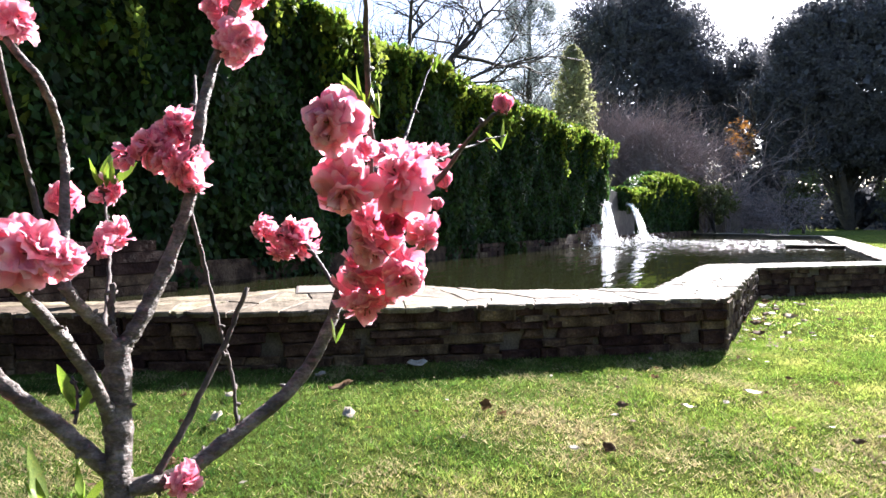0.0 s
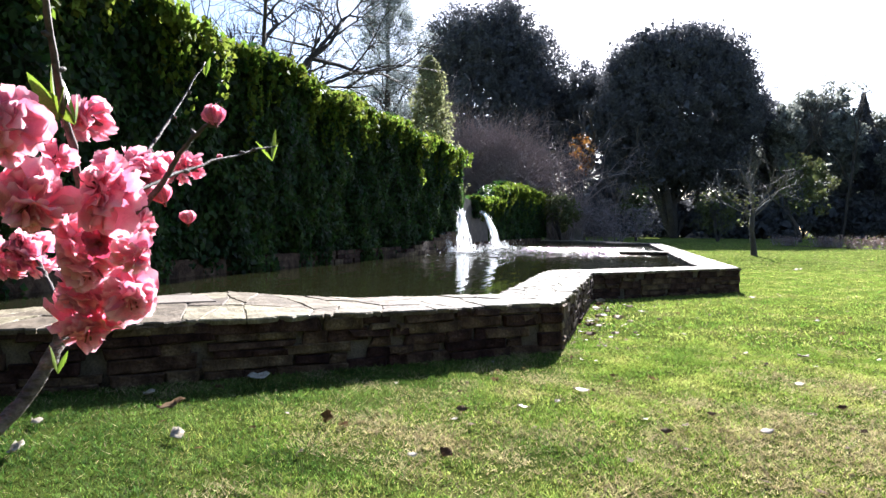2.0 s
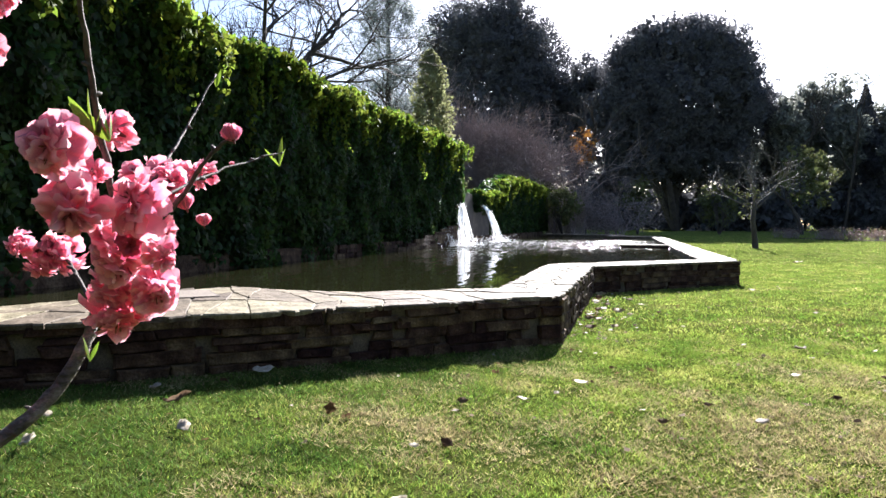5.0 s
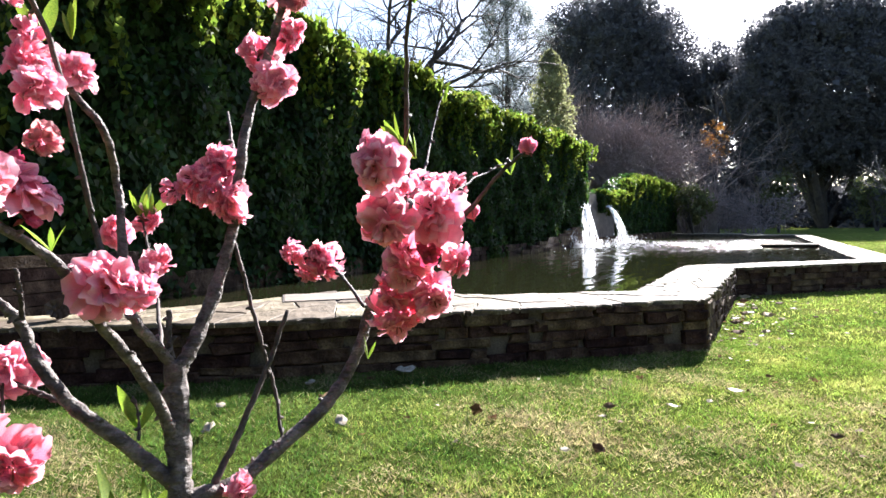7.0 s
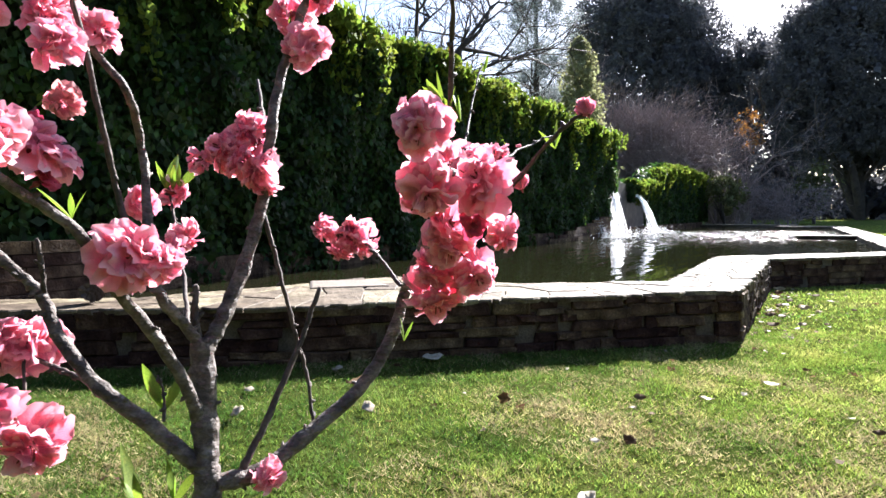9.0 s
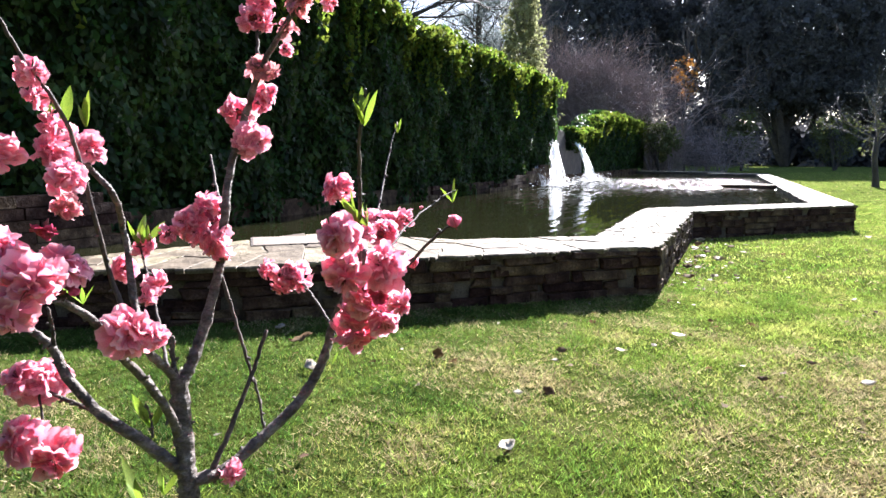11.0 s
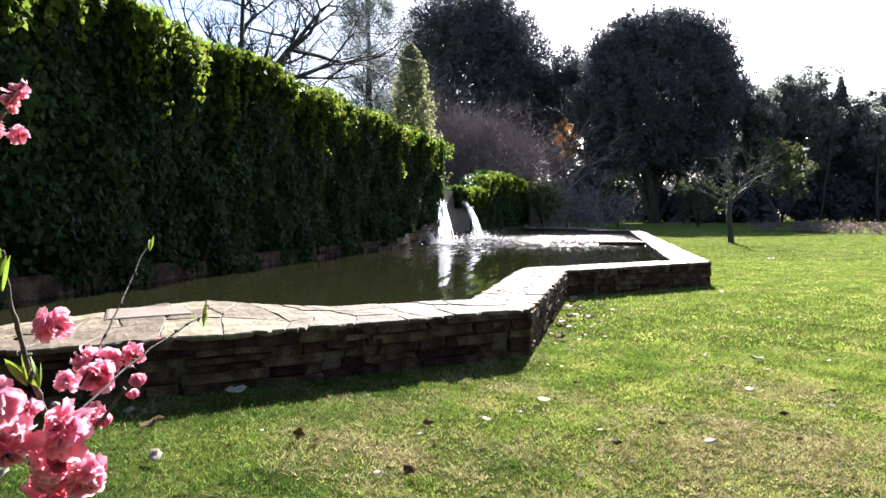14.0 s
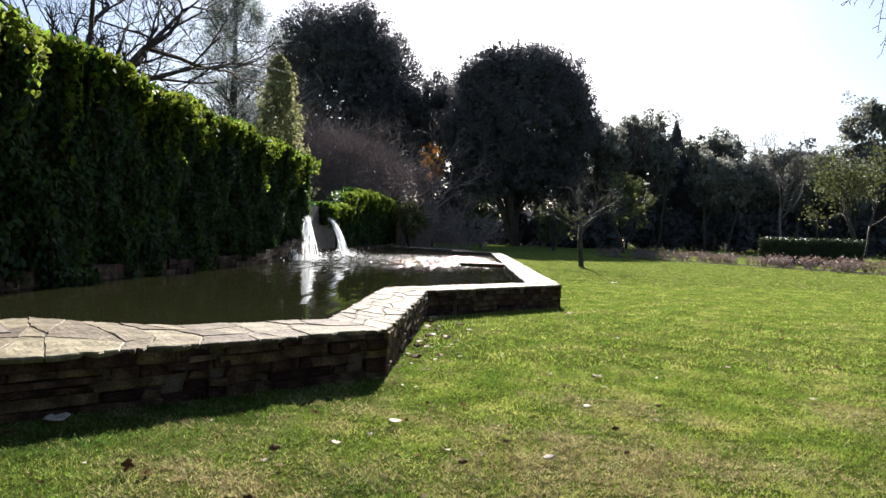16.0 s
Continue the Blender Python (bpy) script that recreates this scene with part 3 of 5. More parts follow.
# ---- ivy-covered garden wall ----
def ivy_hedge(name, label, x_face, y0, y1, top, z0, seed, count, leaf=0.085, thick=1.1, shoulder=0.0):
    rng = np.random.default_rng(seed)
    hedge = thing(name, label, "hedge", (x_face, (y0 + y1) / 2, 0))
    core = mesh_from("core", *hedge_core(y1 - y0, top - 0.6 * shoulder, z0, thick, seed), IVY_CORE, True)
    part("core", core, hedge, "dark core behind the leaves, shade put into its colour")
    half = (y1 - y0) / 2
    n_face, n_top, n_end = int(count * 0.66), int(count * 0.20), int(count * 0.14)

    def fall(y):
        """How far the top drops towards the near end."""
        return shoulder * np.exp(-(y + half) / 3.0)

    def lump(y, z):
        high = np.clip((z - z0) / (top - z0), 0, 1)
        return (0.10 + 0.06 * high) * np.sin(y * 2.1 + 1.7 * np.sin(z * 1.3)) + 0.06 * np.sin(y * 5.3 + z * 2.2) + 0.05 * np.sin(z * 4.1 + y) - 0.22 * (1 - high)

    y = rng.uniform(-half, half, n_face)
    z = z0 + (top - fall(y) - z0) * rng.random(n_face)
    strand = np.round(y / 0.16 + 0.3 * np.sin(z * 2)) * 0.16
    y = np.where(rng.random(n_face) < 0.55, strand + rng.normal(0, 0.035, n_face), y)
    y = np.clip(y, -half, half)
    x = lump(y, z) + rng.uniform(-0.16, 0.12, n_face)
    a = np.stack([x, y, z], 1)
    na = np.tile((1.0, 0, 0.35), (n_face, 1))
    y = rng.uniform(-half, half, n_top)
    x = rng.uniform(-thick, 0.25, n_top)
    z = top - fall(y) + 0.12 * np.sin(y * 1.7) + 0.1 * np.sin(y * 4.3 + x * 3) - 0.5 * np.clip(x, 0, 1) + rng.uniform(-0.18, 0.14, n_top)
    b = np.stack([x, y, z], 1)
    nb = np.tile((0.2, 0, 1.0), (n_top, 1))
    x = rng.uniform(-thick, 0.1, n_end)
    z = z0 + (top - z0) * rng.random(n_end)
    end = np.where(rng.random(n_end) < 0.5, 1.0, -1.0)
    z = np.where(end < 0, np.minimum(z, top - shoulder), z)
    y = end * (half + 0.15 * np.sin(z * 3) + rng.uniform(-0.15, 0.15, n_end))
    c = np.stack([x, y, z], 1)
    nc = np.stack([np.full(n_end, 0.2), end, np.full(n_end, 0.2)], 1)
    pts = leaf_cloud(np.concatenate([a, b, c]), leaf, rng, 0.75, 1.35, np.concatenate([na, nb, nc]))
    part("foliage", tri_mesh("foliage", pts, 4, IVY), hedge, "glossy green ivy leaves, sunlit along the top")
    # strands spilling over the top edge in uneven tresses, sunlight put into their colour
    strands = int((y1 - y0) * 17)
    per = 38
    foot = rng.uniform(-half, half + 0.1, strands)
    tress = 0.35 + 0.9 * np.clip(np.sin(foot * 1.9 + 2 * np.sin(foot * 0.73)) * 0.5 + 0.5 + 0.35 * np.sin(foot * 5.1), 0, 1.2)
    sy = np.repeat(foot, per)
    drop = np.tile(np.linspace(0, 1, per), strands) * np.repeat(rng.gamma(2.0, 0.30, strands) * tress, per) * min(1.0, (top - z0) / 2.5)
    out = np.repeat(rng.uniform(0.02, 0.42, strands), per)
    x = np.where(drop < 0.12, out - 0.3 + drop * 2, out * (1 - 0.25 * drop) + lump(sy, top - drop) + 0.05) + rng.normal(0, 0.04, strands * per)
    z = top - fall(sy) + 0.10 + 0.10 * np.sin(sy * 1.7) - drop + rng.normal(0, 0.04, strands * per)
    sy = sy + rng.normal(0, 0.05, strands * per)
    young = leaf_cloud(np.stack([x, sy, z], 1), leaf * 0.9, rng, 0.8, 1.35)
    part("young_ivy", tri_mesh("young_ivy", young, 4, IVY_SUNLIT), hedge, "ivy trailing over the top, sunlight put into its yellow-green colour")
    return hedge


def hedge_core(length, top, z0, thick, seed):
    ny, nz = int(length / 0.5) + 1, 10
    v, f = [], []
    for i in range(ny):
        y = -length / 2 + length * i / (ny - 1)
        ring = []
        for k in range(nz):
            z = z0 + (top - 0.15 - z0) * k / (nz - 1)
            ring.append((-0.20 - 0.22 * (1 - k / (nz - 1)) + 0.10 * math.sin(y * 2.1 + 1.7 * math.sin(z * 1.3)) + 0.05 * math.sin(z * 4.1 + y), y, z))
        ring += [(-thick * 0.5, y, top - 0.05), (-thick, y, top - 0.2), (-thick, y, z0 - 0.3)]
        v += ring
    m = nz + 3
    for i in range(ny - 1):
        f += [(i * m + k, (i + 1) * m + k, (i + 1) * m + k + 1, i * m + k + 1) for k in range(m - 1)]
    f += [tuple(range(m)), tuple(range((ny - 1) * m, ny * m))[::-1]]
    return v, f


ivy_hedge("ivy_hedge", "tall ivy-covered garden wall with sunlit trailing top behind the pool", -5.7, -4.0, 28.5, 4.40, 0.22, 11, 125000, 0.105)
ivy_hedge("ivy_hedge", "ivy-covered garden wall beyond the jets, sunlit on top", -5.9, 36.5, 60.5, 4.25, 0.6, 12, 34000, 0.13, shoulder=1.5)
ivy_hedge("ivy_hedge", "low ivy mound over the fountain wall", -5.75, 31.9, 37.6, 2.85, 1.75, 13, 9000, 0.11, shoulder=0.3)


def make_back_wall():
    """The wall behind the water: a stone plinth along the ivy and a bare panel with the spouts."""
    wall = thing("fountain_wall", "weathered masonry wall with water spouts behind the pool", "wall", (-6.2, 24.0, 0), kind="structure")
    part("panel", box_mesh("panel", (0.5, 8.0, 2.6), WETWALL, 0.03), wall, "", pose(0, 7.5, 1.3))
    part("plinth", box_mesh("plinth", (0.5, 62.0, 0.62), STONE, 0.03), wall, "", pose(0.08, 3.0, 0.25))
    rng = np.random.default_rng(3)
    pieces = []
    y = -8.0
    while y < 30:
        for c in range(4):
            w, h = rng.uniform(0.3, 0.7), 0.11
            v = [(sx * 0.03 + (0.02 if sx > 0 else 0) * rng.random(), sy * w * 0.48, sz * h * 0.45) for sx in (-1, 1) for sy in (-1, 1) for sz in (-1, 1)]
            f = [(0, 1, 3, 2), (4, 6, 7, 5), (0, 4, 5, 1), (2, 3, 7, 6), (1, 5, 7, 3), (0, 2, 6, 4)]
            pieces.append((v, f, (0.36, y + rng.uniform(0, 0.3), 0.17 + c * 0.115)))
        y += 0.55
    # the stones stand higher and bare of ivy towards the jets
    for c in range(8):
        y = 19.0 + 1.05 * c + rng.uniform(-0.3, 0.3)
        while y < 27.9:
            w, h, deep = rng.uniform(0.4, 0.95), 0.115, rng.uniform(0.03, 0.05)
            v = [(sx * deep, sy * w * 0.49, sz * h * 0.47) for sx in (-1, 1) for sy in (-1, 1) for sz in (-1, 1)]
            pieces.append((v, f, (0.57, y - 24.0 + w / 2, 0.20 + c * 0.116)))
            y += w
    # a low retaining wall of long courses under the ivy beside the terrace
    for c in range(5):
        y = -5.0 + rng.uniform(-0.3, 0.3)
        while y < 6.6 - 0.25 * c:
            w, h, deep = rng.uniform(0.5, 1.2), 0.125, rng.uniform(0.12, 0.15)
            v = [(sx * deep, sy * w * 0.49, sz * h * 0.47) for sx in (-1, 1) for sy in (-1, 1) for sz in (-1, 1)]
            pieces.append((v, f, (0.72, y - 24.0 + w / 2, 0.30 + c * 0.128)))
            y += w
    part("plinth_stones", mesh_from("plinth_stones", *joined(pieces), STONE), wall)["kind"] = "stuff"
    for sy, z in ((3.75, 1.95), (8.3, 2.05)):
        part("spout", box_mesh("spout", (0.45, 0.5, 0.08), STONE, 0.015), wall, "stone lip of the water spout", pose(0.35, sy, z - 0.06))


make_back_wall()


def water_jet(at, reach, drop, width, seed, group, fan=(0.6, 1.3), strands=300, cone=False, thread=(0.009, 0.026)):
    """A sheet of falling water that breaks into strands and drops."""
    rng = np.random.default_rng(seed)
    jet = thing("water_jet", "white sheet of water falling from a spout into the pool", "fountain", at, group)
    quads = []
    for k in range(strands):
        s, push, w = rng.uniform(-1, 1), reach * rng.uniform(*fan), rng.uniform(*thread)
        turn = rng.uniform(0, 3.14)
        last = None
        for i in range(15):
            q = i / 14
            p = Vector((push * (0.25 * q + 0.75 * q * q if cone else q), s * width * (0.7 + 0.7 * q) + rng.normal(0, 0.012 * q), -drop * q * q - 0.02 + rng.normal(0, 0.01)))
            e = Vector((math.cos(turn), math.sin(turn), 0.2)) * w * (1.3 - 0.4 * q)
            if last and rng.random() > 0.16 + 0.45 * q:
                quads.append((last[0] - last[1], last[0] + last[1], p + e, p - e))
            last = (p, e)
            turn += rng.normal(0, 0.3)
    part("sheet", tri_mesh("sheet", np.array([[tuple(v) for v in f] for f in quads]), 4, FALL), jet, "white strands of falling water")["kind"] = "stuff"
    c = rng.normal(size=(strands * 8, 3)) * (0.42, 0.50, 0.12) + (reach, 0, -drop + 0.08)
    c[:, 2] = np.maximum(c[:, 2], -drop + 0.01)
    fall = rng.random((500, 1))
    c2 = np.concatenate([reach * fall + rng.normal(0, 0.05, (500, 1)), rng.normal(0, width * 0.9, (500, 1)), -drop * fall ** 2 + rng.normal(0, 0.05, (500, 1))], 1)
    part("spray", tri_mesh("spray", leaf_cloud(np.concatenate([c, c2]), 0.034, rng, 0, 1.0), 4, FALL), jet, "white spray and foam")["kind"] = "stuff"
    return jet


water_jet((-5.45, 27.75, 1.95), 0.10, 1.69, 0.34, 21, "water jets", (-3.4, 5.2), 125, True, (0.005, 0.011))
water_jet((-5.62, 32.3, 2.05), 0.85, 1.79, 0.22, 22, "water jets", (0.75, 1.25), 95, False, (0.006, 0.014))
water_jet((-5.70, 26.3, 0.95), 0.10, 0.69, 0.30, 23, "water jets", (-2.0, 3.0), 60, True, (0.005, 0.012))


def glint_flecks():
    """White flecks that stand in for sun glints, with some foam off the jets."""
    rng = np.random.default_rng(29)
    n = 800
    x = -5.2 + rng.gamma(2.0, 1.5, n)
    y = 29.5 + rng.normal(0, 2.6, n) + 0.25 * (x + 5)
    keep = (x < 2.4) & ~outside_pool(x + 0.5, y)
    c = np.stack([x, y, np.full(n, WATER_Z + 0.02)], 1)[keep]
    a = rng.normal(0, 0.35, len(c))
    s = rng.uniform(0.02, 0.06, (len(c), 1))
    d, w = np.stack([np.cos(a), np.sin(a), 0 * a], 1) * s, np.stack([-np.sin(a), np.cos(a), 0 * a + 0.12], 1) * s * 0.8
    tagged(new("foam", tri_mesh("foam", np.stack([c - d, c - w, c + d, c + w], 1), 4, FALL)), "white flecks of foam and painted sun glints on the ruffled water", "foam", kind="stuff")


glint_flecks()


# ---- trees ----

def grow(t, base, direction, length, radius, depth, rng, tips, sides=5, spread=0.55, up=0.15, twigs=3, shrink=0.7, bend=0.12):
    """A limb that wanders, tapers and forks; its ends are gathered in tips."""
    p, d = Vector(base), Vector(direction).normalized()
    pts, radii = [p.copy()], [radius]
    for i in range(4):
        d = (d + Vector(rng.normal(0, bend, 3)) + Vector((0, 0, up * 0.25))).normalized()
        p = p + d * length / 4
        pts.append(p.copy())
        radii.append(radius * (1 - 0.07 * (i + 1)))
    t.add(pts, radii, max(3, sides))
    if depth == 0:
        tips.append(p.copy())
        return
    for k in range(twigs):
        at = pts[-1] if k == 0 else pts[rng.integers(2, 5)]
        nd = (d + Vector(rng.normal(0, spread, 3)) + Vector((0, 0, up))).normalized()
        grow(t, at, nd, length * shrink * rng.uniform(0.75, 1.15), radii[-1] * 0.74, depth - 1, rng, tips, sides - 1, spread, up, twigs, shrink, bend)


def bare_tree(name, label, at, height, seed, bark, depth=5, spread=0.5, up=0.12, twigs=3, thick=0.02, fork=0.28, group="", leaf=None, leaf_count=0, leaf_size=0.1, stems=1, category="tree", haze=0, twig_width=0.012):
    rng = np.random.default_rng(seed)
    at = (at[0], at[1], float(ground_height(at[0], at[1])))
    tree = thing(name, label, category, at, group)
    t, tips = Tubes(), []
    for s in range(stems):
        lean = Vector((rng.normal(0, 0.35), rng.normal(0, 0.35), 1)) if stems > 1 else Vector((rng.normal(0, 0.05), rng.normal(0, 0.05), 1))
        grow(t, (0, 0, -0.1), lean, height * fork, height * thick, depth, rng, tips, 7 if stems == 1 else 5, spread, up, twigs, 0.72)
    part("trunk", t.mesh("trunk", bark), tree)
    if haze:
        tp = np.array([tuple(q) for q in tips])
        c = tp[rng.integers(0, len(tp), haze)]
        d = c - (0, 0, height * 0.35)
        d = d / (np.linalg.norm(d, axis=1)[:, None] + 1e-6) + rng.normal(0, 0.55, (haze, 3)) + (0, 0, 0.25)
        d /= np.linalg.norm(d, axis=1)[:, None]
        long = height * 0.085 * rng.uniform(0.4, 1.2, (haze, 1))
        w = np.cross(d, rng.normal(size=(haze, 3)))
        w *= twig_width / (np.linalg.norm(w, axis=1)[:, None] + 1e-6)
        start = c + rng.normal(0, height * 0.02, (haze, 3))
        part("twig", tri_mesh("twig", np.stack([start - w, start + w, start + d * long], 1), 3, bark), tree)["kind"] = "stuff"
    if leaf_count:
        tp = np.array([tuple(q) for q in tips])
        c = tp[rng.integers(0, len(tp), leaf_count)] + rng.normal(0, height * 0.03, (leaf_count, 3))
        part("crown", tri_mesh("crown", leaf_cloud(c, leaf_size, rng, 0.2), 4, leaf), tree)
    return tree


def clump_points(rng, count, centre, radii, clumps, clump_size, flat=0.0, shell=0.55, wave=1.0):
    """Points gathered in uneven clumps over an egg-shaped crown, denser towards its outside."""
    d = rng.normal(size=(clumps, 3))
    d /= np.linalg.norm(d, axis=1)[:, None]
    r = rng.uniform(shell, 1.0, (clumps, 1)) ** 0.6
    wob = 1 + wave * (0.12 * np.sin(d[:, :1] * 7 + d[:, 1:2] * 5) + 0.1 * np.sin(d[:, 2:] * 9 + 2))
    c = np.asarray(centre) + d * r * wob * np.asarray(radii)
    size = clump_size * rng.uniform(0.5, 1.4, clumps)
    pick = rng.integers(0, clumps, count)
    e = rng.normal(size=(count, 3))
    e *= (rng.random((count, 1)) ** 0.4) / np.linalg.norm(e, axis=1)[:, None]
    e[:, 2] *= 1 - flat
    return c[pick] + e * size[pick][:, None]


def leafy_tree(name, label, at, height, radius, seed, leaf, count, size, bark=None, bottom=0.3, stems=1, group="", clump=0.2, clumps=160, egg=1.0, droop=0.3, trunk=0.022, category="tree", wave=1.0):
    """A trunk with limbs and an uneven crown of many leaf sprays. bottom: the crown's lowest point as a share of the height."""
    rng = np.random.default_rng(seed)
    at = (at[0], at[1], float(ground_height(at[0], at[1])))
    tree = thing(name, label, category, at, group)
    t, tips = Tubes(), []
    for s in range(stems):
        lean = Vector((rng.normal(0, 0.28), rng.normal(0, 0.28), 1)) if stems > 1 else Vector((rng.normal(0, 0.04), rng.normal(0, 0.04), 1))
        grow(t, (0, 0, -0.1), lean, height * (bottom + 0.12), height * trunk, 3, rng, tips, 7, 0.45, 0.3, 3, 0.62)
    part("trunk", t.mesh("trunk", bark or FARBARK), tree)
    zr = height * (1 - bottom) / 2
    c = clump_points(rng, count, (0, 0, height - zr), (radius, radius, zr * egg), clumps, radius * clump, wave=wave)
    inner = clump_points(rng, count // 8, (0, 0, height - zr), (radius * 0.76, radius * 0.76, zr * egg * 0.82), clumps, radius * 0.2, shell=0.75)
    pts = np.concatenate([leaf_cloud(c, size, rng, droop, 1.7), leaf_cloud(inner, size * 3.0, rng, droop, 1.4)])
    part("crown", tri_mesh("crown", pts, 4, leaf), tree)
    return tree


def cone_tree(name, label, at, height, radius, seed, leaf, count, size, bottom=0.08, group="", bark=None, power=0.9):
    """A narrow tree with whorls of short boughs, wide below and pointed above."""
    rng = np.random.default_rng(seed)
    at = (at[0], at[1], float(ground_height(at[0], at[1])))
    tree = thing(name, label, "tree", at, group)
    t = Tubes()
    t.add([(0, 0, -0.1), (0.05, 0, height * 0.4), (0, 0.03, height * 0.97)], [height * 0.014, height * 0.010, 0.02], 7)
    for k in range(60):
        q = bottom + (0.95 - bottom) * k / 60
        a = k * 2.4
        r = radius * (1 - q) ** power
        t.add([(0, 0, q * height), (math.cos(a) * r * 0.6, math.sin(a) * r * 0.6, q * height + r * 0.25), (math.cos(a) * r, math.sin(a) * r, q * height + r * 0.55)], [0.035, 0.02, 0.008], 4)
    part("trunk", t.mesh("trunk", bark or FARBARK), tree)
    q = bottom + (1 - bottom) * rng.random(count) ** 1.2
    a = rng.uniform(0, 2 * np.pi, count)
    wob = 1 + 0.26 * np.sin(a * 3 + q * 30) + 0.22 * np.sin(a * 7 - q * 50) + 0.16 * np.sin(a * 13 + q * 90)
    r = radius * (1 - q) ** power * wob * rng.uniform(0.3, 1.0, count) ** 0.5
    c = np.stack([np.cos(a) * r, np.sin(a) * r, q * height + r * 0.3], 1)
    part("crown", tri_mesh("crown", leaf_cloud(c, size, rng, 0.1, 1.7), 4, leaf), tree)
    return tree


def slender_tree(name, label, at, height, radius, seed):
    """An upright tree whose fine side branches rise steeply all the way up a straight stem."""
    rng = np.random.default_rng(seed)
    tree = thing(name, label, "tree", (at[0], at[1], float(ground_height(*at))))
    t, tips = Tubes(), []
    t.add([(0, 0, -0.1), (0.06, 0, height * 0.5), (0, 0.05, height)], [height * 0.013, height * 0.009, 0.02], 7)
    for k in range(120):
        q = 0.12 + 0.86 * k / 120
        a = k * 2.4 + rng.normal(0, 0.3)
        r = radius * min(1.0, (1 - q) * 2.2 + 0.12) * (0.55 + 0.45 * min(1, q * 3)) * rng.uniform(0.7, 1.1)
        d = Vector((math.cos(a), math.sin(a), 0.7))
        grow(t, (0, 0, q * height), d, r * 0.85, 0.06 * (1.2 - q), 2, rng, tips, 4, 0.38, 0.12, 4, 0.6)
    part("trunk", t.mesh("trunk", FARBARK), tree)
    tp = np.array([tuple(q) for q in tips])
    c = tp[rng.integers(0, len(tp), 52000)] + rng.normal(0, 0.26, (52000, 3))
    part("crown", tri_mesh("crown", leaf_cloud(c, 0.085, rng, 0.1, 2.2), 4, PALEFOLIAGE), tree)
    return tree


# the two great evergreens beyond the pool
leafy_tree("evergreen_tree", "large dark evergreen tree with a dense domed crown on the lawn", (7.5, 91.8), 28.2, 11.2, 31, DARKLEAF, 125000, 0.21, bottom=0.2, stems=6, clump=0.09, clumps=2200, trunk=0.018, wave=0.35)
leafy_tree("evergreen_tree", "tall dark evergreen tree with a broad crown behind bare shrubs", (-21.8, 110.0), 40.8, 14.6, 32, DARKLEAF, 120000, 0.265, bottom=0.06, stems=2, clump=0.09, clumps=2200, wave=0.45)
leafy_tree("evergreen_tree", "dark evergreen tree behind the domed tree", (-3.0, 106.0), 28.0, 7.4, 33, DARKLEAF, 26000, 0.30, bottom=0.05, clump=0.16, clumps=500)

# slender tree with thin young foliage, golden conifer, bare trees over the ivy
slender_tree("slender_tree", "slender upright tree with fine branches and sparse pale foliage", (-18.0, 51.5), 25.5, 2.9, 41)
cone_tree("golden_conifer", "olive-gold conifer beside the dark evergreen", (-13.1, 47.8), 14.2, 2.3, 42, GOLDLEAF, 15000, 0.17, 0.02, power=0.5)
bare_tree("bare_tree", "leafless dark-branched tree rising behind the ivy wall", (-13.6, 23.0), 15.5, 43, FARBARK, 5, 0.58, 0.03, 4, 0.025, 0.36, haze=900, twig_width=0.010)
bare_tree("bare_tree", "leafless dark-branched tree rising behind the ivy wall", (-18.5, 30.0), 17.5, 44, FARBARK, 5, 0.58, 0.03, 4, 0.024, 0.36, haze=900, twig_width=0.010)


